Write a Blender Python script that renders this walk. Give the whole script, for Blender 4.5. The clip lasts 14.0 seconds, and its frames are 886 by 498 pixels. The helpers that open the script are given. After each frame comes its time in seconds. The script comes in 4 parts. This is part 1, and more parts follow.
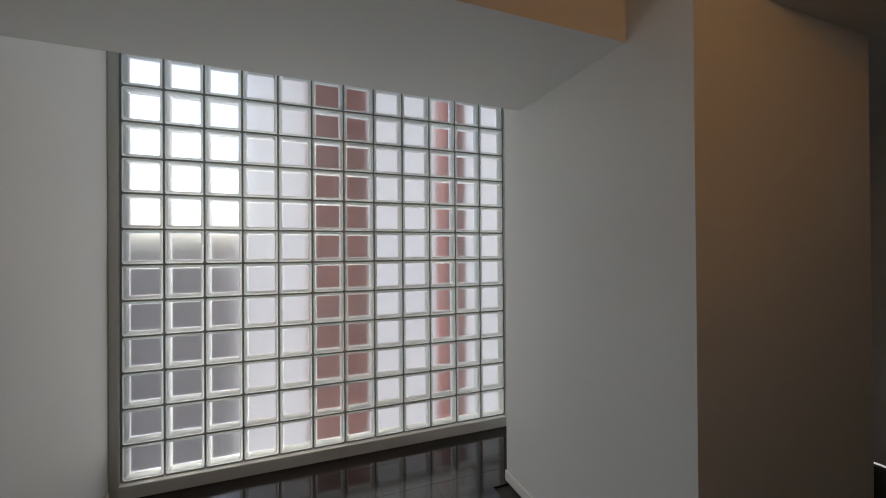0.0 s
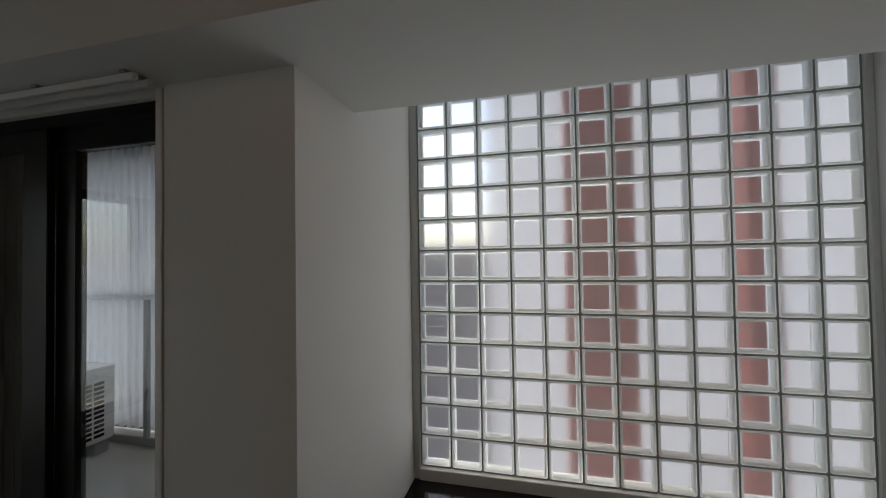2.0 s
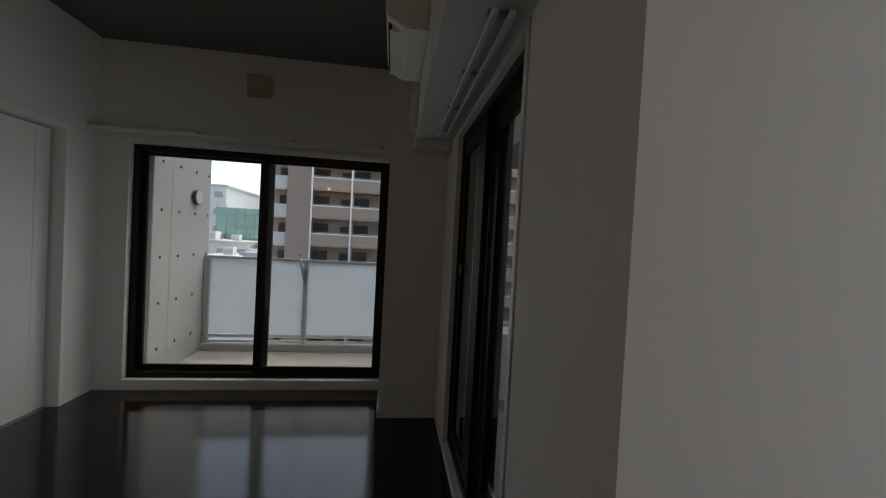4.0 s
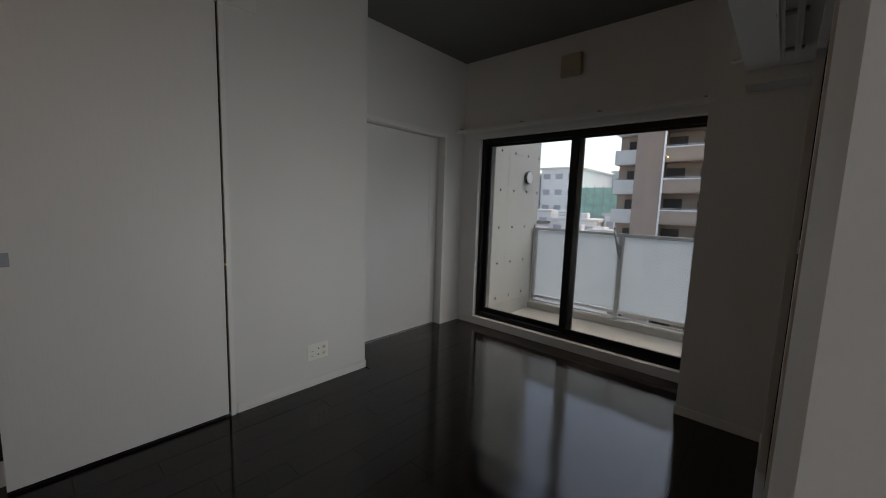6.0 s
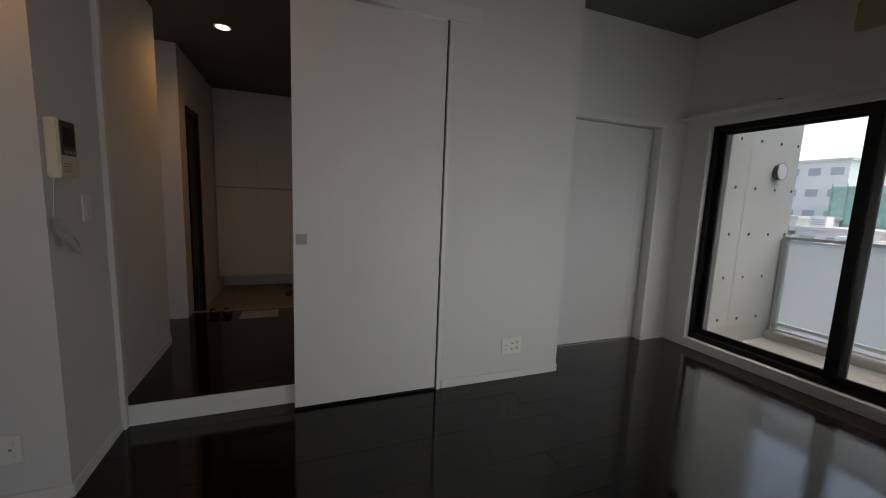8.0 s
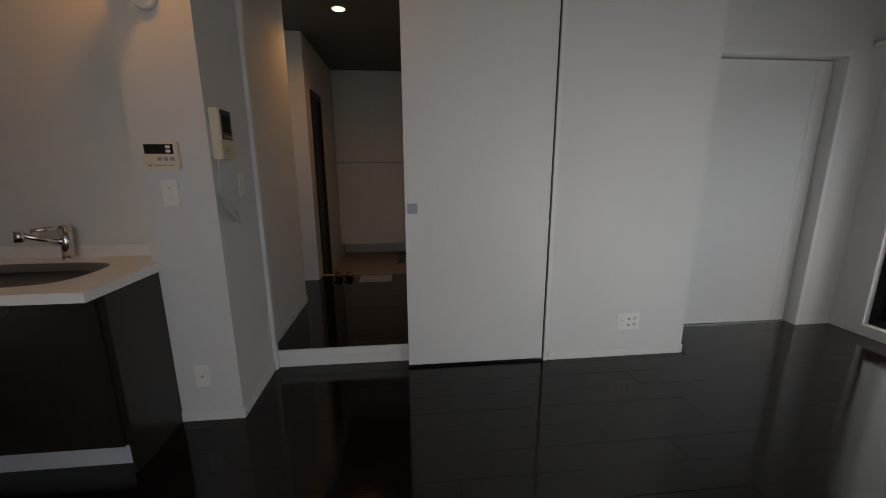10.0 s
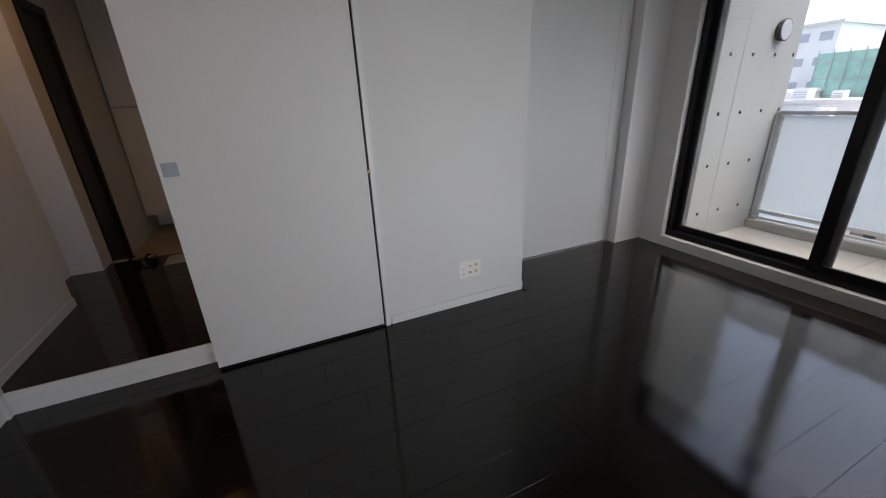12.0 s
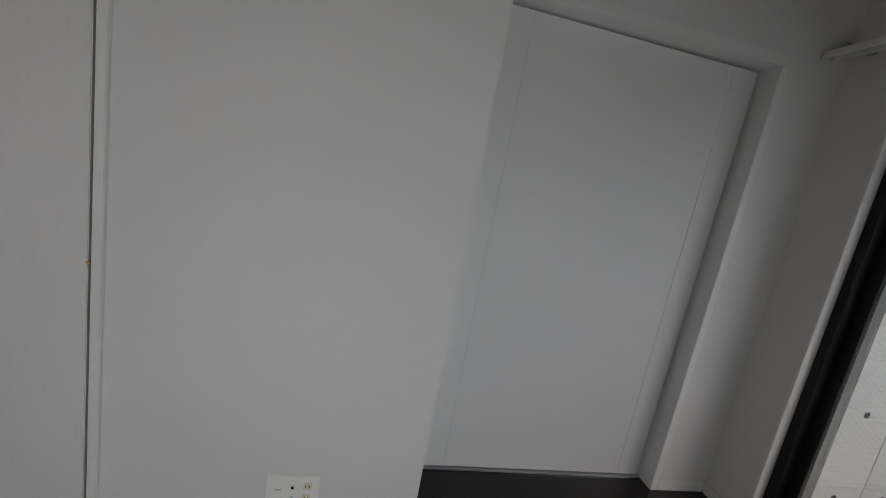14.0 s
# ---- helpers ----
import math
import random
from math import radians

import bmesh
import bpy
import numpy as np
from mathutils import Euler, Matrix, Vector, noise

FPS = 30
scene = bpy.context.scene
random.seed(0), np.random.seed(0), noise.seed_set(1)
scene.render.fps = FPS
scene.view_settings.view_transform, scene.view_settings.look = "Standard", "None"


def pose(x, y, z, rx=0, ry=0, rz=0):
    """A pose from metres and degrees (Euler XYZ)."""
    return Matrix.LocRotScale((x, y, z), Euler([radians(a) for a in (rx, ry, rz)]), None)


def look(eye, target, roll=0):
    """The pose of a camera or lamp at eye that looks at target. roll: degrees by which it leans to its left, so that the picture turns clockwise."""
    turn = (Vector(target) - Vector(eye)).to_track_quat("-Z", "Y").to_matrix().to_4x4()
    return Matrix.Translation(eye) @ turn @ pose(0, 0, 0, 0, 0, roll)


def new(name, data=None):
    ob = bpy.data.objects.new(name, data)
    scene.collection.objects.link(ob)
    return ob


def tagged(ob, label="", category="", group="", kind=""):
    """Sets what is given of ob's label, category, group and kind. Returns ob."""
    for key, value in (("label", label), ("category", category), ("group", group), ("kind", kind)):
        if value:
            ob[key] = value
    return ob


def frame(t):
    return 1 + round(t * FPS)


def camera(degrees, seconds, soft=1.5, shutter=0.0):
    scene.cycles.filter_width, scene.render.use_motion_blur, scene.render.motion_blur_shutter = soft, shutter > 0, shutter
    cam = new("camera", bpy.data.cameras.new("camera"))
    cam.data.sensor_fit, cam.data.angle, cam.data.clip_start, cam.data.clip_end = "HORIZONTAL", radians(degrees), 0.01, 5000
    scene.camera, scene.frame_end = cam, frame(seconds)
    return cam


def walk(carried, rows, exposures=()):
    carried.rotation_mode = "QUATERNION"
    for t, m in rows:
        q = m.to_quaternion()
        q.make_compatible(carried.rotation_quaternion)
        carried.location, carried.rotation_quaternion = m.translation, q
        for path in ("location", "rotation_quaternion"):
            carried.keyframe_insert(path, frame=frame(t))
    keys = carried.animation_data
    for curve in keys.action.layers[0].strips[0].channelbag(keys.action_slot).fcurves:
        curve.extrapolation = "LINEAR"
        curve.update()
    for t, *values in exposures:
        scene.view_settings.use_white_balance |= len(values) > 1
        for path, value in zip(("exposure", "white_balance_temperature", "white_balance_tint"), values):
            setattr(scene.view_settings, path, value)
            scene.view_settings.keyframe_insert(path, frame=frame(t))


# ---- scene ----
cam = camera(99.1, 14.0, soft=1.0)
PATH = [
    (0, (-0.219, 0.171, 1.346), (1.652, -0.535, 1.356), -0.4),
    (0.5, (-0.226, 0.197, 1.359), (1.615, -0.543, 1.616), -2.8),
    (0.8, (-0.212, 0.167, 1.377), (1.651, -0.505, 1.653), -2.9),
    (1, (-0.196, 0.143, 1.399), (1.716, -0.386, 1.657), -2.8),
    (1.5, (-0.142, 0.189, 1.388), (1.848, 0.197, 1.591), -1.2),
    (1.9, (-0.062, 0.327, 1.433), (1.9, 0.707, 1.501), -1.0),
    (2, (-0.03, 0.349, 1.434), (1.912, 0.825, 1.478), -0.9),
    (2.1, (0.009, 0.363, 1.44), (1.921, 0.946, 1.499), -0.7),
    (2.4, (0.101, 0.409, 1.452), (1.907, 1.259, 1.586), -0.4),
    (2.5, (0.137, 0.415, 1.455), (1.897, 1.352, 1.606), -0.5),
    (2.7, (0.212, 0.433, 1.453), (1.821, 1.602, 1.662), -0.0),
    (4.8, (1.026, 0.677, 1.352), (0.471, 2.593, 1.214), 3.6),
    (5, (1.095, 0.7, 1.358), (0.364, 2.552, 1.174), 4.1),
    (5.4, (1.133, 0.692, 1.359), (0.125, 2.406, 1.146), 1.5),
    (5.5, (1.13, 0.675, 1.344), (0.048, 2.341, 1.118), 1.3),
    (6, (1.071, 0.621, 1.344), (-0.251, 2.103, 1.108), 1.9),
    (6.5, (1.043, 0.59, 1.333), (-0.415, 1.928, 1.041), 2.6),
    (7, (1.019, 0.569, 1.324), (-0.574, 1.743, 1.031), 2.2),
    (7.5, (0.991, 0.547, 1.323), (-0.743, 1.498, 1.029), 2.5),
    (8, (0.971, 0.525, 1.312), (-0.878, 1.243, 1.051), 2.3),
    (8.5, (0.966, 0.513, 1.316), (-0.957, 0.984, 1.033), 1.9),
    (9, (0.958, 0.495, 1.306), (-1.012, 0.663, 1.009), 1.7),
    (11.4, (0.814, 0.597, 1.285), (-1.015, 1.068, 0.629), -0.8),
    (11.5, (0.796, 0.650, 1.268), (-1.02, 1.18, 0.625), -0.6),
    (12, (0.647, 0.938, 1.274), (-1.059, 1.69, 0.55), -2.5),
    (12.5, (0.437, 1.222, 1.297), (-1.358, 1.984, 0.853), 3.3),
    (12.8, (0.318, 1.391, 1.301), (-1.46, 2.185, 0.844), 5.9),
    (13, (0.252, 1.529, 1.257), (-1.561, 2.232, 0.788), 5.4),
    (13.5, (0.048, 1.86, 1.312), (-1.853, 2.348, 0.927), 7.8),
    (14, (-0.222, 2.139, 1.326), (-2.159, 2.502, 0.988), 10.4),
]
EXPOSURES = [(0.0, 1.5, 7350, 9), (1.5, 1.33, 7350, 9), (2.5, 1.18, 7350, 8), (5.0, 1.1, 7400, 11), (7.5, 1.35, 7350, 11), (9.0, 1.5, 7350, 11), (11.5, 2.05, 7000, 14), (14.0, 1.64, 7150, 13)]
walk(cam, [(t, look(eye, target, roll)) for t, eye, target, roll in PATH], EXPOSURES)

# ---- world and light ----
world = bpy.data.worlds.new("sky")
scene.world = world
world.use_nodes = True
wn = world.node_tree.nodes
sky = wn.new("ShaderNodeTexSky")
sky.sky_type = "NISHITA"
sky.sun_disc = False
sky.sun_elevation = radians(70)
sky.sun_rotation = radians(36)
sky.air_density = 1.0
sky.dust_density = 2.6
sky.ozone_density = 0.3
world.node_tree.links.new(sky.outputs[0], wn["Background"].inputs[0])
wn["Background"].inputs[1].default_value = 0.15

sun_data = bpy.data.lights.new("sun", "SUN")
sun_data.energy = 0.5
sun_data.angle = radians(60)
sun_data.color = (1.0, 0.97, 0.93)
sun = new("sun", sun_data)
sun.matrix_world = look((6.4, 8.8, 30), (0, 0, 0))


def lamp(name, kind, where, target, energy, color, size=0.04, cone=100):
    data = bpy.data.lights.new(name, kind)
    data.energy, data.color, data.shadow_soft_size = energy, color, size
    if kind == "SPOT":
        data.spot_size, data.spot_blend = radians(cone), 0.6
    ob = new(name, data)
    ob.matrix_world = look(where, target)
    return ob


def opening_light(name, where, target, wide, high, energy, spread=180):
    """Diffuse daylight that a glazed opening passes on."""
    data = bpy.data.lights.new(name, "AREA")
    data.shape, data.size, data.size_y, data.energy, data.color = "RECTANGLE", wide, high, energy, (0.86, 0.94, 1.0)
    data.spread = radians(spread)
    ob = new(name, data)
    ob.matrix_world = look(where, target)


opening_light("block_daylight", (2.33, 0.10, 1.40), (0, 0.10, 1.40), 2.2, 2.3, 2.2, 150)
opening_light("window_daylight", (-0.40, 4.045, 0.85), (-0.40, 0, 0.85), 2.05, 1.3, 0.8, 150)
opening_light("balcony_door_daylight", (1.115, 2.06, 0.85), (0, 2.06, 0.85), 0.44, 1.3, 1.9, 105)
WARM = (1.0, 0.46, 0.11)
lamp("hall_lamp", "SPOT", (-2.5, 0.01, 2.52), (-2.5, 0.01, 0), 2.4, WARM, 0.04, 150)
lamp("kitchen_lamp", "SPOT", (-0.752, -0.668, 2.245), (0.85, -0.80, 2.65), 1.3, WARM, 0.03, 130)
lamp("kitchen_lamp_spill", "POINT", (-0.66, -0.60, 2.36), (0, 0, 0), 1.5, WARM, 0.03)


# ---- materials ----
def material(name, color, rough=0.6, metal=0.0, scale=40.0, vary=0.06, bump=0.05, coat=0.0, stretch=(1, 1, 1), big=2.0, spec=0.5, piece=0.0):
    m = bpy.data.materials.new(name)
    m.use_nodes = True
    nt = m.node_tree
    n, l = nt.nodes, nt.links
    b = n["Principled BSDF"]
    tc = n.new("ShaderNodeTexCoord")
    mp = n.new("ShaderNodeMapping")
    mp.inputs["Scale"].default_value = stretch
    l.new(tc.outputs["Object"], mp.inputs["Vector"])
    fine = n.new("ShaderNodeTexNoise")
    fine.inputs["Scale"].default_value = scale
    fine.inputs["Detail"].default_value = 4
    l.new(mp.outputs[0], fine.inputs["Vector"])
    wide = n.new("ShaderNodeTexNoise")
    wide.inputs["Scale"].default_value = big
    wide.inputs["Detail"].default_value = 3
    l.new(tc.outputs["Object"], wide.inputs["Vector"])
    add = n.new("ShaderNodeMath")
    add.operation = "ADD"
    l.new(fine.outputs[0], add.inputs[0])
    l.new(wide.outputs[0], add.inputs[1])
    last = add
    if piece:
        info = n.new("ShaderNodeObjectInfo")
        more = n.new("ShaderNodeMath")
        more.operation = "MULTIPLY_ADD"
        l.new(info.outputs["Random"], more.inputs[0])
        more.inputs[1].default_value = piece
        l.new(add.outputs[0], more.inputs[2])
        last = more
    ramp = n.new("ShaderNodeMapRange")
    ramp.inputs["From Min"].default_value = 0.6
    ramp.inputs["From Max"].default_value = 1.4 + piece
    l.new(last.outputs[0], ramp.inputs["Value"])
    mix = n.new("ShaderNodeMix")
    mix.data_type = "RGBA"
    mix.inputs["A"].default_value = (*[max(0, c * (1 - vary)) for c in color], 1)
    mix.inputs["B"].default_value = (*[min(1, c * (1 + vary)) for c in color], 1)
    l.new(ramp.outputs[0], mix.inputs["Factor"])
    l.new(mix.outputs["Result"], b.inputs["Base Color"])
    b.inputs["Roughness"].default_value = rough
    b.inputs["Metallic"].default_value = metal
    b.inputs["Specular IOR Level"].default_value = spec
    if coat:
        b.inputs["Coat Weight"].default_value = coat
        b.inputs["Coat Roughness"].default_value = 0.06
    if bump:
        bp = n.new("ShaderNodeBump")
        bp.inputs["Strength"].default_value = bump
        bp.inputs["Distance"].default_value = 0.004
        l.new(fine.outputs[0], bp.inputs["Height"])
        l.new(bp.outputs[0], b.inputs["Normal"])
    return m


def glass(name, rough, color=(1, 1, 1), ior=1.45):
    m = material(name, color, rough, vary=0.0, bump=0)
    b = m.node_tree.nodes["Principled BSDF"]
    b.inputs["Transmission Weight"].default_value = 1.0
    b.inputs["IOR"].default_value = ior
    return m


def translucent(name, color, amount=0.6, rough=0.3):
    m = material(name, color, rough, vary=0.03, bump=0.02)
    nt = m.node_tree
    tr = nt.nodes.new("ShaderNodeBsdfTranslucent")
    tr.inputs[0].default_value = (*color, 1)
    mx = nt.nodes.new("ShaderNodeMixShader")
    mx.inputs[0].default_value = amount
    nt.links.new(nt.nodes["Principled BSDF"].outputs[0], mx.inputs[1])
    nt.links.new(tr.outputs[0], mx.inputs[2])
    nt.links.new(mx.outputs[0], nt.nodes["Material Output"].inputs[0])
    return m


def glowing(name, color, strength):
    m = material(name, color, 0.4, vary=0, bump=0)
    b = m.node_tree.nodes["Principled BSDF"]
    b.inputs["Emission Color"].default_value = (*color, 1)
    b.inputs["Emission Strength"].default_value = strength
    return m


PAPER = material("white_wallpaper", (0.65, 0.65, 0.645), 0.75, scale=160, vary=0.025, bump=0.045, stretch=(1, 1, 0.4), spec=0.3)
PAINT = material("white_trim", (0.69, 0.69, 0.68), 0.42, scale=60, vary=0.02, bump=0.03)
LEAF = material("white_door_leaf", (0.66, 0.66, 0.655), 0.5, scale=220, vary=0.03, bump=0.10, stretch=(1, 1, 0.06), spec=0.35)
CEIL = material("grey_ceiling_paint", (0.13, 0.13, 0.12), 0.85, scale=90, vary=0.05, bump=0.15, spec=0.2)
WOOD = material("dark_stained_flooring", (0.007, 0.0055, 0.005), 0.08, scale=30, vary=0.35, bump=0.05, stretch=(6, 0.6, 1), big=3, piece=0.8, spec=0.42)
GAP = material("floor_joint", (0.01, 0.008, 0.007), 0.6, vary=0.1, bump=0)
BLACK = material("black_aluminium", (0.010, 0.010, 0.011), 0.4, metal=0.0, vary=0.1, bump=0.02, spec=0.22)
ALU = material("brushed_aluminium", (0.55, 0.56, 0.57), 0.35, metal=0.9, scale=120, vary=0.06, bump=0.04, stretch=(1, 1, 0.1))
GREYMETAL = material("grey_painted_metal", (0.36, 0.38, 0.38), 0.45, metal=0.1, vary=0.06, bump=0.03)
BRASS = material("aged_brass", (0.55, 0.40, 0.18), 0.35, metal=0.9, vary=0.05, bump=0.02)
CHROME = material("chrome", (0.75, 0.75, 0.76), 0.12, metal=1.0, vary=0.02, bump=0)
STEEL = material("stainless_steel", (0.50, 0.50, 0.50), 0.28, metal=1.0, scale=90, vary=0.06, bump=0.03)
CONC = material("fair_faced_concrete", (0.36, 0.37, 0.35), 0.8, scale=24, vary=0.09, bump=0.25, big=1.2)
CONCDARK = material("formwork_joint", (0.27, 0.28, 0.27), 0.85, vary=0.1, bump=0.1)
SLAB = material("balcony_concrete", (0.34, 0.335, 0.31), 0.85, scale=50, vary=0.12, bump=0.3)
CLEAR = glass("window_glass", 0.0, (0.97, 0.99, 0.98), 1.45)
FROST = translucent("frosted_panel", (0.71, 0.75, 0.77), 0.75, 0.25)
BLOCKGLASS = translucent("frosted_block_glass", (0.96, 0.96, 0.97), 0.05, 0.34)
frost = BLOCKGLASS.node_tree.nodes["Principled BSDF"]
frost.inputs["Transmission Weight"].default_value = 1.0
frost.inputs["IOR"].default_value = 1.14
BLOCKRIM = translucent("pale_moulded_glass", (0.93, 0.97, 0.955), 0.8, 0.15)
BLOCKEDGE = translucent("bright_glass_edge", (0.97, 0.99, 0.98), 0.75, 0.08)
MORTAR = material("grey_mortar", (0.22, 0.24, 0.23), 0.8, scale=80, vary=0.15, bump=0.2)
CUPBOARD = material("white_cupboard_front", (0.55, 0.53, 0.49), 0.5, scale=60, vary=0.04, bump=0.03)
CREAM = material("cream_plastic", (0.68, 0.62, 0.48), 0.4, vary=0.03, bump=0.02)
VENTPL = material("aged_beige_plastic", (0.42, 0.37, 0.27), 0.5, vary=0.06, bump=0.02)
WHITEPL = material("white_plastic", (0.77, 0.77, 0.74), 0.35, vary=0.02, bump=0.01)
DARKPL = material("dark_display", (0.015, 0.016, 0.018), 0.15, vary=0.05, bump=0)
GREYPL = material("grey_plastic", (0.30, 0.31, 0.32), 0.4, vary=0.05, bump=0.02)
LIGHTGREY = material("light_grey_metal", (0.24, 0.26, 0.29), 0.35, metal=0.3, vary=0.04, bump=0.02)
WORKTOP = material("white_worktop", (0.82, 0.80, 0.76), 0.25, vary=0.02, bump=0.01)
CABINET = material("dark_cabinet_front", (0.016, 0.012, 0.010), 0.3, scale=40, vary=0.3, bump=0.05, stretch=(1, 1, 0.1))
KICK = material("grey_kickboard", (0.45, 0.47, 0.50), 0.45, vary=0.05, bump=0.02)
TILEBEIGE = material("beige_entry_tile", (0.36, 0.30, 0.22), 0.5, scale=30, vary=0.1, bump=0.1)
TAN = material("tan_tile_facade", (0.33, 0.255, 0.21), 0.75, scale=5.0, vary=0.16, bump=0.2, big=0.3)
BEIGE = material("beige_parapet", (0.37, 0.29, 0.235), 0.75, scale=6, vary=0.14, bump=0.1)
PALE = material("pale_concrete_far", (0.62, 0.61, 0.59), 0.8, scale=2, vary=0.08, bump=0.1, big=0.2)
FARWHITE = material("white_far_wall", (0.80, 0.77, 0.75), 0.8, scale=1.5, vary=0.05, bump=0, big=0.1)
FARPALE = material("warm_white_far_wall", (0.90, 0.82, 0.75), 0.8, scale=1.5, vary=0.05, bump=0, big=0.1)
FARSLATE = material("slate_far_wall", (0.10, 0.095, 0.095), 0.8, vary=0.2, bump=0)
FARGREY = material("grey_far_wall", (0.42, 0.43, 0.46), 0.7, scale=1.5, vary=0.08, bump=0, big=0.1)
PANEBACK = material("black_pane_backing", (0.016, 0.018, 0.019), 0.5, vary=0.15, bump=0.05)
STOREDARK = material("dark_balcony_soffit", (0.05, 0.052, 0.055), 0.6, vary=0.1, bump=0.1)
# Near-black so that far windows carry the shade of the balcony recesses.
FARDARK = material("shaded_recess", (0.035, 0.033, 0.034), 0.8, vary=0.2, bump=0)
NET = material("green_scaffold_net", (0.30, 0.52, 0.44), 0.8, scale=1.2, vary=0.3, bump=0.1, big=0.25)
ROAD = material("town_ground", (0.20, 0.20, 0.19), 0.9, scale=0.3, vary=0.25, bump=0, big=0.02)
GREEN = material("hedge_green", (0.07, 0.10, 0.05), 0.9, scale=8, vary=0.4, bump=0.4)
TERRA = material("terracotta_tile", (0.37, 0.105, 0.068), 0.6, scale=12, vary=0.12, bump=0.1)
LOUVRE = translucent("white_resin_louvre", (0.86, 0.87, 0.88), 0.6, 0.4)
GLOW = glowing("lit_lamp", (1.0, 0.80, 0.55), 8)
EDGEFRAME = material("pale_grey_edge", (0.58, 0.60, 0.58), 0.5, vary=0.05, bump=0.03)
BEZEL = material("brown_bezel", (0.06, 0.045, 0.035), 0.3, vary=0.1, bump=0.01)
TAG = material("paper_tag", (0.33, 0.32, 0.30), 0.7, vary=0.1, bump=0.05)


# ---- building helpers ----
def add_box(bm, x0, x1, y0, y1, z0, z1, slot=0):
    v = [bm.verts.new((x, y, z)) for x in (x0, x1) for y in (y0, y1) for z in (z0, z1)]
    for f in ((0, 1, 3, 2), (4, 6, 7, 5), (0, 4, 5, 1), (2, 3, 7, 6), (0, 2, 6, 4), (1, 5, 7, 3)):
        bm.faces.new([v[i] for i in f]).material_index = slot


def add_tube(bm, a, b, r, r2=None, seg=16, slot=0):
    a, b = Vector(a), Vector(b)
    q = (b - a).to_track_quat("Z", "Y").to_matrix()
    r2 = r if r2 is None else r2
    rings = []
    for p, rad in ((a, r), (b, r2)):
        rings.append([bm.verts.new(p + q @ Vector((rad * math.cos(2 * math.pi * i / seg), rad * math.sin(2 * math.pi * i / seg), 0))) for i in range(seg)])
    for i in range(seg):
        k = (i + 1) % seg
        f = bm.faces.new((rings[0][i], rings[0][k], rings[1][k], rings[1][i]))
        f.smooth, f.material_index = True, slot
    bm.faces.new(rings[0][::-1]).material_index = slot
    bm.faces.new(rings[1]).material_index = slot


def finish(name, bm, mats, parent=None, bevel=0.0, label=""):
    if bevel:
        bmesh.ops.bevel(bm, geom=list(bm.edges), offset=bevel, segments=2, affect="EDGES", clamp_overlap=True)
    me = bpy.data.meshes.new(name)
    bmesh.ops.recalc_face_normals(bm, faces=list(bm.faces))
    bm.to_mesh(me)
    bm.free()
    for m in (mats if isinstance(mats, (list, tuple)) else [mats]):
        me.materials.append(m)
    ob = new(name, me)
    if parent is not None:
        ob.parent = parent
        ob.matrix_parent_inverse = parent.matrix_world.inverted()
    if label:
        ob["label"] = label
    return ob


def block(name, dims, mat, parent=None, bevel=0.0, label=""):
    """One mesh of one or more boxes (x0, x1, y0, y1, z0, z1)."""
    bm = bmesh.new()
    for d in dims if isinstance(dims[0], (list, tuple)) else [dims]:
        add_box(bm, *d)
    return finish(name, bm, mat, parent, bevel, label)


def tube(name, a, b, r, mat, parent=None, r2=None, seg=16, bevel=0.0, label=""):
    bm = bmesh.new()
    add_tube(bm, a, b, r, r2, seg)
    return finish(name, bm, mat, parent, bevel, label)


def root(name, where, label, category, group=""):
    ob = new(name)
    ob.location = where
    ob.empty_display_size = 0.05
    bpy.context.view_layer.update()
    return tagged(ob, label, category, group)


def setting(ob, label, category):
    return tagged(ob, label, category, kind="structure")


# ---- plan, metres ----
CEILING = 2.88
WEST = -1.35          # face of the long wall
RECESS = -1.772       # plane of the second door
NORTH = 4.01          # inner face of the window wall
SASH = 4.055         # plane of the window sash
EAST = 1.11           # face of the pillar and of the balcony door wall
BLOCKS = 2.355        # face of the glass block wall
HALL = 0.12           # hall floor
HALLTOP = 2.54

# ---- structure ----
floor = setting(block("floor", [(-1.95, 1.30, -3.2, 4.16, -0.10, -0.012), (1.30, 2.36, -1.30, 1.15, -0.10, -0.012)], GAP), "near-black stained wood plank floor with a glossy finish", "floor")
setting(block("ceiling", (-1.95, 2.6, -3.2, 4.3, CEILING, CEILING + 0.15), CEIL), "grey painted ceiling", "ceiling")
setting(block("ceiling_alcove", (1.56, 2.6, -1.5, 1.3, 2.70, 2.75), PAPER), "white ceiling pocket over the glass block wall", "ceiling")

# west side: hall opening, wall beside the sliding door, recess
setting(block("wall_west", [(WEST - 0.02, WEST, 1.42, 2.42, 0, CEILING), (-1.95, WEST - 0.02, 2.30, 2.42, 0, CEILING), (-1.46, WEST - 0.08, 1.46, 2.30, 0, CEILING)], PAPER), "white papered wall beside the sliding door", "wall")
setting(block("wall_west_header", (-1.47, WEST, -0.375, 1.42, 2.42, CEILING), PAPER), "white papered wall over the hall opening", "wall")
setting(block("wall_recess", [(-1.95, -1.69, 2.42, 4.3, 2.095, CEILING), (-1.95, -1.69, 3.727, 4.3, 0, 2.095), (-1.95, RECESS - 0.05, 2.42, 3.727, 0, 2.095)], PAPER), "white papered wall of the recess", "wall")

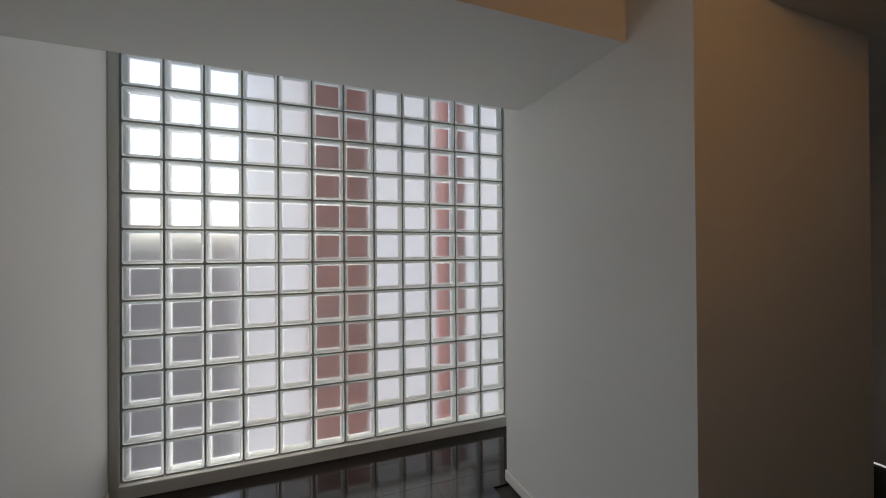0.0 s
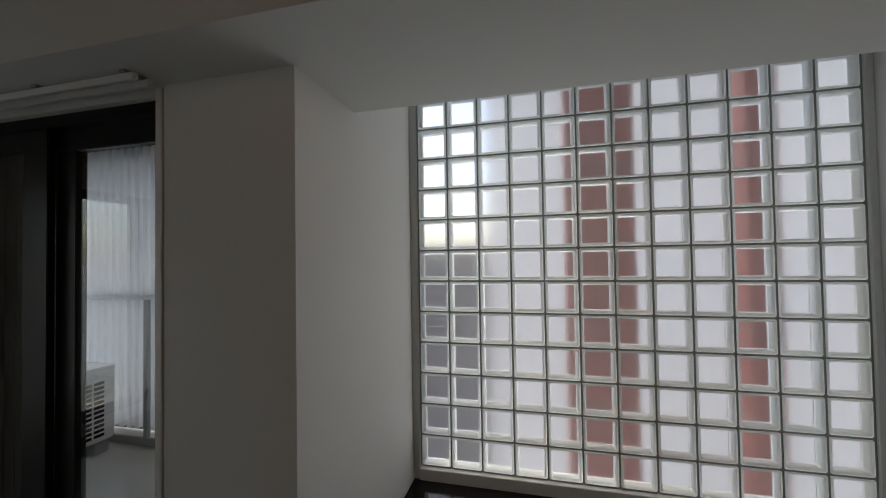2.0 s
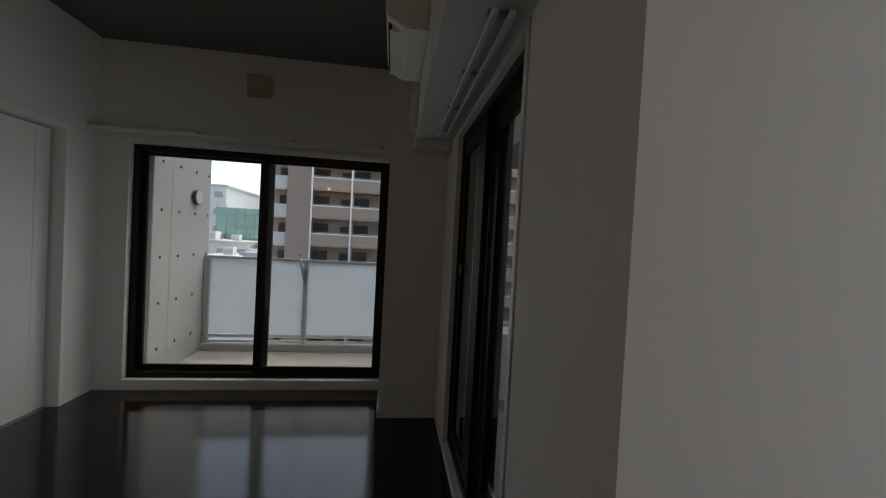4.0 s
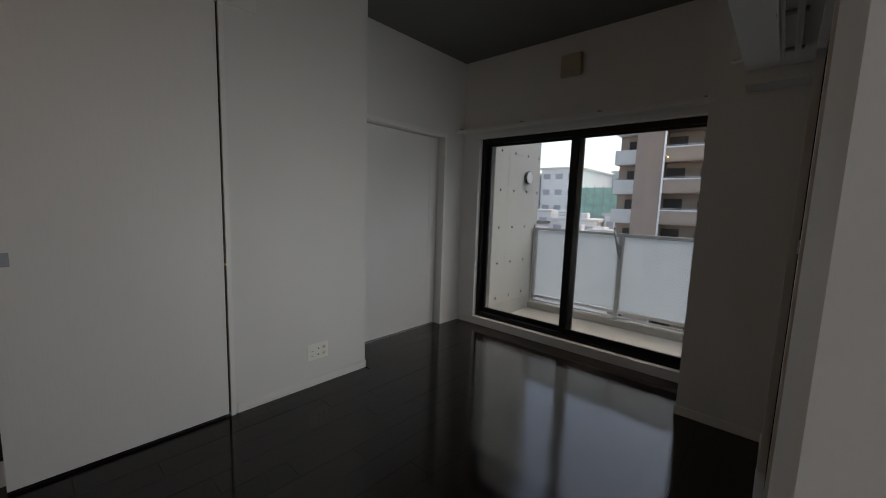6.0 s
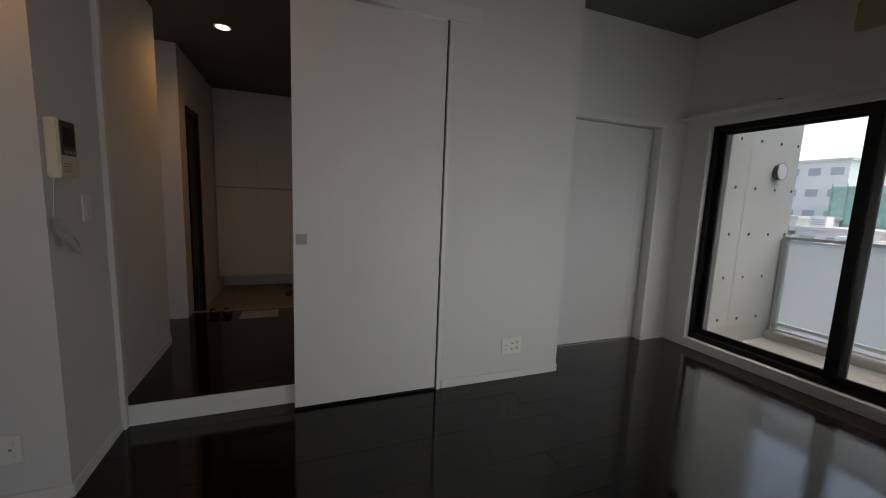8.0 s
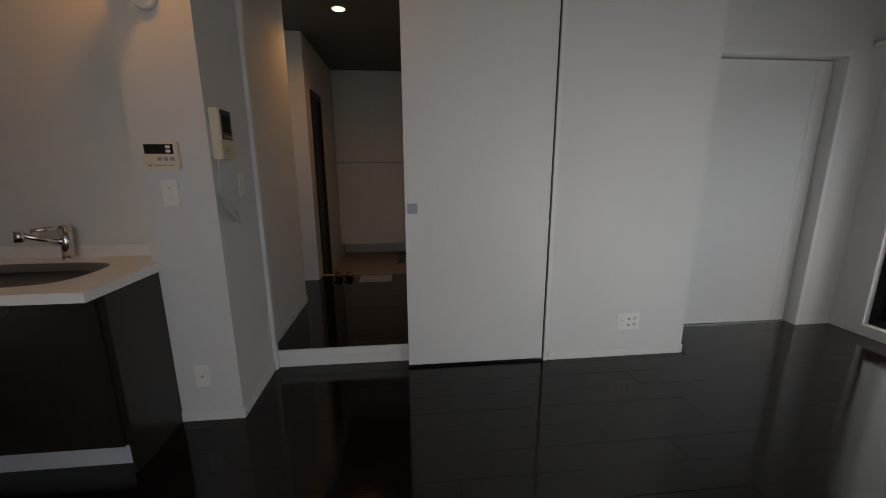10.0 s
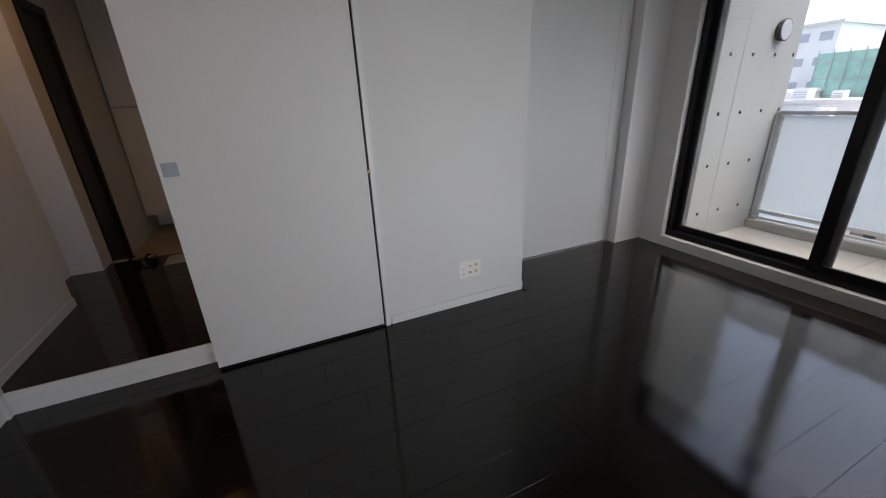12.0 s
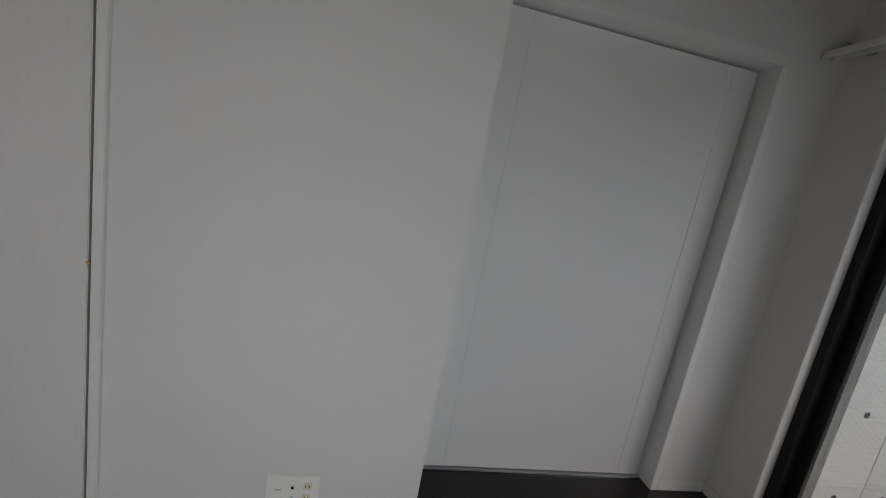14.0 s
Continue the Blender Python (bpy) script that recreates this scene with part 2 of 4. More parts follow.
# kitchen pier and kitchen walls
setting(block("wall_pier", (-1.45, -0.93, -0.70, -0.375, 0, CEILING), PAPER), "white papered wall end between kitchen and hall", "wall")
setting(block("wall_kitchen", [(-1.25, -1.10, -3.2, -0.70, 0, CEILING)], PAPER), "white kitchen wall behind the sink", "wall")
setting(block("wall_south", (-1.25, 1.75, -3.3, -3.2, 0, CEILING), PAPER), "plain white end wall", "wall")
setting(block("wall_southeast", [(0.585, 1.73, -1.95, -0.955, 0, CEILING), (1.60, 1.75, -3.2, -1.95, 0, CEILING)], PAPER), "white papered wall block beside the glass block alcove", "wall")
setting(block("soffit_kitchen", (-1.10, 1.60, -3.2, -1.30, 2.19, CEILING), PAPER), "dropped white soffit over the kitchen", "ceiling")

# east side: pillar, door wall, column, beam, alcove
setting(block("wall_pillar", [(EAST, 2.50, 1.15, 1.30, 0, CEILING), (EAST, 1.30, 1.30, 1.72, 0, CEILING)], PAPER), "white papered pillar between alcove and balcony door", "wall")
setting(block("wall_east", [(EAST, 1.30, 1.72, 3.04, 2.10, CEILING), (EAST, 1.30, 3.04, 3.47, 0, CEILING), (EAST, 1.30, 1.72, 3.04, -0.1, 0.05)], PAPER), "white papered wall around the balcony door", "wall")
setting(block("wall_column", (0.665, 1.30, 3.47, 4.30, 0, CEILING), PAPER), "white papered column beside the window", "wall")
setting(block("beam", (0.84, 1.56, -0.955, 3.47, 2.11, CEILING), PAPER), "white papered beam over the alcove and balcony door", "beam")
setting(block("beam_end", (0.84, 1.11, 3.30, 3.47, 2.04, 2.11), PAPER), "lowered white beam end at the column", "beam")
setting(block("wall_alcove_south", [(1.73, 2.50, -1.50, -1.34, 0, CEILING)], PAPER), "white alcove return wall", "wall")
setting(block("wall_over_blocks", [(2.33, 2.50, -1.34, 1.15, 2.69, CEILING)], PAPER), "white wall over the glass blocks", "wall")

# window wall
setting(block("wall_north", [(-1.69, 0.665, NORTH, 4.30, 2.10, CEILING), (-1.69, -1.476, NORTH, 4.30, 0, 2.10), (-1.476, 0.665, NORTH, 4.30, 0, 0.060)], PAPER), "white papered window wall", "wall")


def baseboard(name, dims):
    setting(block(name, dims, PAINT, bevel=0.002), "low white painted baseboard", "baseboard")


baseboard("baseboard_west", [(WEST, WEST + 0.008, 1.45, 2.428, 0, 0.06), (-1.78, WEST + 0.008, 2.42, 2.428, 0, 0.06)])
baseboard("baseboard_recess", [(-1.69, -1.682, 3.728, 4.002, 0, 0.06), (-1.682, -1.477, 4.002, 4.01, 0, 0.06)])
baseboard("baseboard_pier", [(-0.93, -0.922, -0.70, -0.367, 0, 0.06), (-1.43, -0.93, -0.375, -0.367, 0, 0.06)])
baseboard("baseboard_column", [(0.657, 1.11, 3.462, 3.47, 0, 0.06), (0.657, 0.665, 3.47, 4.0, 0, 0.06), (1.102, 1.11, 3.06, 3.462, 0, 0.06)])
baseboard("baseboard_pillar", [(1.102, 1.11, 1.142, 1.70, 0, 0.06), (1.102, 2.33, 1.142, 1.15, 0, 0.06)])
baseboard("baseboard_southeast", [(0.577, 1.738, -0.955, -0.947, 0, 0.06), (0.577, 0.585, -1.95, -0.955, 0, 0.06)])
baseboard("baseboard_hall", [(-2.38, -1.46, -0.397, -0.389, HALL, HALL + 0.06), (-3.05, -3.042, -0.64, -0.43, HALL, HALL + 0.06)])

# hall beyond the step
setting(block("hall_floor", (-3.20, -1.445, -0.64, 1.0, -0.1, HALL - 0.006), GAP), "near-black wood hall floor one step up", "floor")
setting(block("hall_step", [(-1.452, -1.437, -0.375, 1.42, 0.068, HALL), (-1.447, -1.440, -0.375, 1.42, 0, 0.068)], PAINT, bevel=0.002), "white painted step riser", "step")
setting(block("hall_ceiling", (-4.9, -1.47, -1.0, 1.1, HALLTOP, HALLTOP + 0.08), CEIL), "grey painted hall ceiling", "ceiling")
setting(block("wall_hall_south", [(-2.38, -1.45, -0.50, -0.397, 0, HALLTOP), (-3.05, -2.38, -0.75, -0.64, 0, HALLTOP), (-3.25, -3.05, -0.75, -0.43, 0, HALLTOP), (-4.9, -3.70, -0.55, -0.43, -0.1, HALLTOP), (-3.70, -3.25, -0.55, -0.43, 2.05, HALLTOP)], PAPER), "white papered hall wall", "wall")
setting(block("wall_hall_north", (-4.9, -1.47, 1.0, 1.1, -0.1, HALLTOP), PAPER), "white papered hall wall", "wall")
setting(block("wall_hall_end", (-5.0, -4.9, -1.0, 1.1, -0.1, HALLTOP), PAPER), "white papered end wall of the entry", "wall")
setting(block("entry_floor", (-4.9, -3.20, -0.55, 1.0, -0.12, 0.0), TILEBEIGE), "beige tiled entry floor", "floor")
setting(block("entry_edge", (-3.26, -3.20, -0.43, 1.0, 0.0, HALL + 0.004), TILEBEIGE, bevel=0.004), "wooden edge above the entry floor", "step")


# ---- windows ----
def wire_mesh(x0, x1, y, z0, z1, parent):
    """Diamond wire cast into a fire-rated pane."""
    bm = bmesh.new()
    r, pitch, k = 0.00032, 0.030, 0.75
    h = z1 - z0
    for way in (-1, 1):
        c = x0 - h / k
        while c < x1 + h / k:
            # the wire runs from z0 to z1, clipped to the pane's sides
            u0, u1 = c, c + way * h / k
            t0, t1 = 0.0, 1.0
            for side, sign in ((x0, 1), (x1, -1)):
                d0, d1 = sign * (u0 - side), sign * (u1 - side)
                if d0 < 0 and d1 < 0:
                    t0 = t1 = 0
                elif d0 < 0:
                    t0 = max(t0, d0 / (d0 - d1))
                elif d1 < 0:
                    t1 = min(t1, d0 / (d0 - d1))
            if t1 - t0 > 0.005:
                add_tube(bm, (u0 + (u1 - u0) * t0, y, z0 + h * t0), (u0 + (u1 - u0) * t1, y, z0 + h * t1), r, seg=3)
            c += pitch
    ob = tagged(finish("wire_mesh", bm, GREYMETAL, parent, label="fine diamond wire cast into the pane"), kind="stuff")
    ob.visible_shadow = False


def sash_window():
    w = root("window_1", (-0.43, SASH, 0.075), "large two-panel sliding window in a black frame", "window")
    w["kind"] = "structure"
    x0, x1, z0, z1 = -1.462, 0.663, 0.088, 2.058
    f = 0.036
    block("window_frame", [(x0, x1, SASH, SASH + 0.10, z0, z0 + 0.045), (x0, x1, SASH, SASH + 0.10, z1 - 0.055, z1), (x0, x0 + f, SASH, SASH + 0.10, z0 + 0.045, z1 - 0.055), (x1 - f, x1, SASH, SASH + 0.10, z0 + 0.045, z1 - 0.055)], BLACK, w, 0.003)
    for a, b, y, s, e in ((x0 + f, -0.352, SASH + 0.055, 0.048, 0.070), (-0.458, x1 - f, SASH + 0.015, 0.070, 0.048)):
        lo, hi = z0 + 0.095, z1 - 0.077
        leaf = block("sash", [(a, b, y, y + 0.03, z0 + 0.045, lo), (a, b, y, y + 0.03, hi, z1 - 0.055), (a, a + s, y, y + 0.03, lo, hi), (b - e, b, y, y + 0.03, lo, hi)], BLACK, w, 0.003)
        pane = block("pane", (a + s, b - e, y + 0.012, y + 0.018, lo, hi), CLEAR, leaf)
        pane.visible_shadow = False
        wire_mesh(a + s, b - e, y + 0.015, lo, hi, leaf)
    block("casing", [(x0 - 0.014, x0, NORTH - 0.006, SASH + 0.10, 0.062, 2.10), (x0, x1, NORTH - 0.006, SASH + 0.10, 2.058, 2.10), (x0 - 0.014, x1, NORTH - 0.012, SASH + 0.10, 0.062, 0.088)], PAINT, w, 0.002, "white painted window casing")
    block("sill_board", [(x0 - 0.014, x1, NORTH - 0.008, NORTH, 0.0, 0.062)], PAINT, w, 0.002, "white board under the window")
    block("handle", [(-0.43, -0.405, SASH + 0.002, SASH + 0.015, 0.92, 1.06)], BLACK, w, 0.003)


def balcony_door():
    w = root("window_2", (1.14, 2.36, 0.05), "black framed sliding balcony door in the east wall", "window")
    w["kind"] = "structure"
    x = 1.135
    y0, y1, z0, z1 = 1.755, 3.00, 0.07, 2.07
    block("window_frame", [(x, x + 0.10, y0, y1, z0, z0 + 0.045), (x, x + 0.10, y0, y1, z1 - 0.05, z1), (x, x + 0.10, y0, y0 + 0.04, z0 + 0.045, z1 - 0.05), (x, x + 0.10, y1 - 0.04, y1, z0 + 0.045, z1 - 0.05)], BLACK, w, 0.003)
    for a, b, xx, s, e in ((y0 + 0.04, 2.42, x + 0.055, 0.055, 0.12), (2.40, y1 - 0.04, x + 0.012, 0.15, 0.055)):
        leaf = block("sash", [(xx, xx + 0.03, a, b, z0 + 0.045, z0 + 0.12), (xx, xx + 0.03, a, b, z1 - 0.14, z1 - 0.05), (xx, xx + 0.03, a, a + s, z0 + 0.12, z1 - 0.14), (xx, xx + 0.03, b - e, b, z0 + 0.12, z1 - 0.14)], BLACK, w, 0.003)
        pane = block("pane", (xx + 0.012, xx + 0.018, a + s, b - e, z0 + 0.12, z1 - 0.14), CLEAR, leaf)
        pane.visible_shadow = False
    block("casing", [(EAST - 0.006, x + 0.10, y0 - 0.03, y0, 0.05, 2.10), (EAST - 0.006, x + 0.10, y1, y1 + 0.03, 0.05, 2.10), (EAST - 0.006, x + 0.10, y0, y1, 2.07, 2.098), (EAST - 0.012, x + 0.10, y0 - 0.03, y1 + 0.03, 0.045, 0.07)], PAINT, w, 0.002, "white painted door casing")
    block("sill_board", (EAST - 0.008, EAST, y0 - 0.03, y1 + 0.03, 0, 0.045), PAINT, w, 0.002)
    tube("handle", (x + 0.004, 2.87, 1.18), (x + 0.004, 2.87, 1.24), 0.008, GREYMETAL, w)


sash_window()
balcony_door()


def curtain_rail(name, a, b, along):
    """Double curtain rail: two channels with end caps and brackets."""
    r = root(name, a, "double white curtain rail under the beam" if along == "y" else "double white curtain rail over the window", "curtain rail")
    for k in (0, 1):
        o = 0.055 * k
        bm = bmesh.new()
        if along == "y":
            add_box(bm, a[0] + o, a[0] + o + 0.018, a[1], b[1], a[2] - 0.022, a[2])
            add_box(bm, a[0] + o - 0.003, a[0] + o + 0.004, a[1], b[1], a[2] - 0.027, a[2] - 0.020)
        else:
            add_box(bm, a[0], b[0], a[1] - o - 0.018, a[1] - o, a[2] - 0.022, a[2])
            add_box(bm, a[0], b[0], a[1] - o - 0.022, a[1] - o - 0.015, a[2] - 0.027, a[2] - 0.020)
        finish("rail", bm, PAINT, r)
    for i in range(4):
        t = 0.03 + 0.94 * i / 3
        p = [a[j] + (b[j] - a[j]) * t for j in range(3)]
        d = (p[0] - 0.008, p[0] + 0.085, p[1] - 0.012, p[1] + 0.012, p[2], p[2] + 0.012) if along == "y" else (p[0] - 0.012, p[0] + 0.012, p[1] - 0.085, p[1] + 0.075, p[2], p[2] + 0.012)
        block("bracket", d, GREYPL, r)


curtain_rail("curtain_rail", (0.98, 1.70, 2.098), (0.98, 3.08, 2.098), "y")
curtain_rail("curtain_rail", (-1.66, 3.915, 2.135), (0.66, 3.915, 2.135), "x")


# ---- glass block wall ----
def block_wall():
    w = root("window_3", (BLOCKS, -0.1, 0.08), "glass block wall of clear-rimmed square blocks with dark joints", "window")
    w["kind"] = "structure"
    m, half = 0.2, 0.095
    bm = bmesh.new()
    # hollow block: rounded clear front rim, pale moulded side walls, frosted back pane
    prof = [(0.095, 0.022), (0.095, 0.006), (0.092, 0.001), (0.087, 0.0), (0.083, 0.004), (0.080, 0.014), (0.079, 0.052), (0.076, 0.056), (0.073, 0.056)]
    rings = []
    for r, x in prof:
        c = 0.008
        rings.append([bm.verts.new((x, y, z)) for y, z in ((-r, c - r), (c - r, -r), (r - c, -r), (r, c - r), (r, r - c), (r - c, r), (c - r, r), (-r, r - c))])
    for k, (a, b) in enumerate(zip(rings, rings[1:])):
        for i in range(8):
            bm.faces.new((a[i], a[(i + 1) % 8], b[(i + 1) % 8], b[i])).material_index = 2 if k in (2, 6, 7) else 0
    add_box(bm, 0.057, 0.064, -0.0735, 0.0735, -0.0735, 0.0735, 1)
    proto = finish("glass_block", bm, [BLOCKRIM, BLOCKGLASS, BLOCKEDGE], w)
    proto.visible_shadow = False
    for j in range(13):
        for i in range(12):
            ob = proto if i == j == 0 else proto.copy()
            if ob is not proto:
                scene.collection.objects.link(ob)
            ob.matrix_parent_inverse = Matrix.Identity(4)
            ob.location = (0.0, 1.1 - m * (i + 0.5) + 0.1, m * (j + 0.5))
    bm = bmesh.new()
    for i in range(13):
        y = 1.1 - m * i
        add_box(bm, BLOCKS + 0.006, BLOCKS + 0.020, y - 0.005, y + 0.005, 0.08, 2.68)
    for j in range(14):
        z = 0.08 + m * j
        for i in range(12):
            y = 1.1 - m * i
            add_box(bm, BLOCKS + 0.006, BLOCKS + 0.020, y - 0.195, y - 0.005, z - 0.005, z + 0.005)
    tagged(finish("mortar_joint", bm, MORTAR, w, label="dark grey joints between the blocks"), kind="stuff")
    block("window_frame", [(BLOCKS - 0.015, BLOCKS + 0.09, 1.105, 1.15, 0.0, 2.69), (BLOCKS - 0.015, BLOCKS + 0.09, -1.34, -1.305, 0.0, 2.69)], EDGEFRAME, w, 0.002, "grey metal edge frame")
    block("window_sill", (BLOCKS - 0.03, BLOCKS + 0.12, -1.305, 1.105, 0.0, 0.074), PAINT, w, 0.003, "white plinth under the blocks")


block_wall()


# ---- doors ----
def sliding_door():
    d = root("door_1", (-1.40, 0.96, 0.015), "tall white sliding door standing half open before the hall", "door")
    d["kind"] = "structure"
    block("leaf", (-1.378, -1.343, 0.50, 1.400, 0.018, 2.392), LEAF, d, 0.002)
    block("pull", [(-1.344, -1.340, 0.515, 0.575, 1.02, 1.028), (-1.344, -1.340, 0.515, 0.575, 1.072, 1.08), (-1.344, -1.340, 0.515, 0.523, 1.028, 1.072), (-1.344, -1.340, 0.567, 0.575, 1.028, 1.072), (-1.3435, -1.342, 0.523, 0.567, 1.028, 1.072)], LIGHTGREY, d, 0.0008, "square grey recessed pull")
    # Black strip stands in for the shade in the gap beside the jamb.
    block("gap_shade", (-1.376, -1.352, 1.401, 1.410, 0.02, 2.40), BLACK, d)
    tube("strike", (-1.352, 1.405, 0.951), (-1.334, 1.405, 0.951), 0.006, BRASS, d, 0.005, 12, label="small brass strike")
    setting(block("door_jamb", [(-1.378, WEST + 0.014, 1.411, 1.438, 0, 2.404)], PAINT, bevel=0.002), "narrow white jamb beside the sliding door", "trim")
    setting(block("door_header", [(-1.40, WEST + 0.018, -0.375, 1.615, 2.406, 2.50)], PAINT, bevel=0.003), "white track cover over the sliding door", "trim")
    setting(block("door_jamb_hall", [(-1.45, -1.41, -0.377, -0.352, 0, 2.42)], PAINT, bevel=0.002), "narrow white jamb at the hall step", "trim")
    setting(block("floor_track", (-1.375, -1.348, 0.50, 1.41, -0.004, 0.004), BLACK), "dark floor guide under the sliding door", "trim")


def recess_door():
    d = root("door_2", (RECESS, 3.07, 0.01), "closed white sliding door in the recess", "door")
    d["kind"] = "structure"
    block("leaf", (RECESS - 0.03, RECESS, 2.43, 3.675, 0.012, 2.042), LEAF, d, 0.002)
    for y in (2.62, 3.555):
        block("edge_strip", (RECESS - 0.001, RECESS + 0.0015, y - 0.0015, y + 0.0015, 0.02, 2.04), EDGEFRAME, d)
    setting(block("door_frame", [(RECESS - 0.04, -1.682, 3.690, 3.726, 0, 2.052), (RECESS - 0.04, -1.682, 2.43, 3.726, 2.052, 2.094)], PAINT, bevel=0.002), "white painted frame of the recess door", "trim")
    setting(block("threshold", (RECESS - 0.03, RECESS + 0.012, 2.43, 3.690, -0.004, 0.007), ALU), "thin metal threshold strip", "trim")


sliding_door()
recess_door()


# ---- wall fittings ----
def plate(name, where, normal, w, h, label, cat, rockers):
    """A wall plate with its inserts; normal is +x or +y."""
    p = root(name, where, label, cat)
    x, y, z = where

    def slab(a, u0, u1, v0, v1, d0, d1, mat, bev):
        if normal == "x":
            return block(a, (x + d0, x + d1, y + u0, y + u1, z + v0, z + v1), mat, p, bev)
        return block(a, (x + u0, x + u1, y + d0, y + d1, z + v0, z + v1), mat, p, bev)

    slab("plate", -w / 2, w / 2, -h / 2, h / 2, 0, 0.007, WHITEPL, 0.0025)
    for kind, u, v, a, b in rockers:
        slab(kind, u - a / 2, u + a / 2, v - b / 2, v + b / 2, 0.006, 0.0095, CREAM if kind == "outlet_insert" else WHITEPL, 0.0012)
        if kind == "rocker":
            slab("indicator", u - 0.004, u + 0.004, v - 0.002, v + 0.002, 0.0094, 0.0100, GREYPL, 0)
        if kind == "outlet_insert":
            for s in (-1, 1):
                slab("slot", u + s * 0.0055 - 0.0012, u + s * 0.0055 + 0.0012, v - 0.005, v + 0.005, 0.0094, 0.0099, DARKPL, 0)
        if kind == "data_cover":
            slab("finger_lip", u - 0.010, u + 0.010, v - 0.012, v - 0.009, 0.0094, 0.0108, GREYPL, 0)
        if kind == "coax":
            tube("socket", (x + 0.0094, y + u, z + v), (x + 0.017, y + u, z + v), 0.0055, CHROME, p, 0.005, 16)
        if kind == "jack":
            slab("socket", u - 0.005, u + 0.005, v - 0.006, v + 0.006, 0.0094, 0.0105, GREYPL, 0)


plate("wall_outlet", (WEST, 2.00, 0.255), "x", 0.165, 0.12, "white wall plate with sockets and aerial jack", "outlet",
      [("outlet_insert", 0.046, 0.022, 0.026, 0.026), ("outlet_insert", 0.046, -0.022, 0.026, 0.026), ("coax", 0.0, 0.022, 0.024, 0.026), ("coax", 0.0, -0.022, 0.024, 0.026), ("data_cover", -0.046, 0.018, 0.024, 0.026), ("data_cover", -0.046, -0.018, 0.024, 0.026)])
plate("wall_outlet", (-0.93, -0.55, 0.255), "x", 0.072, 0.12, "white wall plate on the kitchen pier", "outlet", [("insert", 0, 0, 0.028, 0.074), ("jack", 0, 0, 0.016, 0.016)])
plate("light_switch", (-0.93, -0.568, 1.185), "x", 0.072, 0.12, "white double light switch on the kitchen pier", "switch", [("rocker", 0, 0.02, 0.026, 0.034), ("rocker", 0, -0.02, 0.026, 0.034)])
plate("light_switch", (-1.225, -0.375, 1.21), "y", 0.072, 0.12, "white three-button light switch by the hall", "switch", [("rocker", 0, 0.03, 0.026, 0.022), ("rocker", 0, 0, 0.026, 0.022), ("rocker", 0, -0.03, 0.026, 0.022)])


def boiler_panel():
    p = root("boiler_control", (-0.93, -0.578, 1.35), "cream water heater control panel with dark display", "control panel")
    x, y, z = -0.93, -0.578, 1.35
    block("housing", (x, x + 0.018, y - 0.075, y + 0.075, z - 0.062, z + 0.062), CREAM, p, 0.004)
    block("display", (x + 0.0175, x + 0.0195, y - 0.064, y + 0.058, z + 0.008, z + 0.05), DARKPL, p, 0.0008)
    for v in (0.038, 0.02):
        block("button", (x + 0.019, x + 0.021, y + 0.026, y + 0.046, z + v - 0.006, z + v + 0.006), WHITEPL, p, 0.0008)
    for u in (-0.004, 0.022, 0.048):
        block("button", (x + 0.0175, x + 0.0205, y + u - 0.009, y + u + 0.009, z - 0.022, z - 0.006), GREYPL, p, 0.001)
    block("button", (x + 0.0175, x + 0.0205, y - 0.055, y - 0.037, z - 0.024, z - 0.006), CREAM, p, 0.001)
    block("print_bar", [(x + 0.0178, x + 0.0185, y - 0.03, y + 0.055, z - 0.044, z - 0.040), (x + 0.0178, x + 0.0185, y - 0.058, y - 0.04, z - 0.046, z - 0.038)], GREYPL, p)


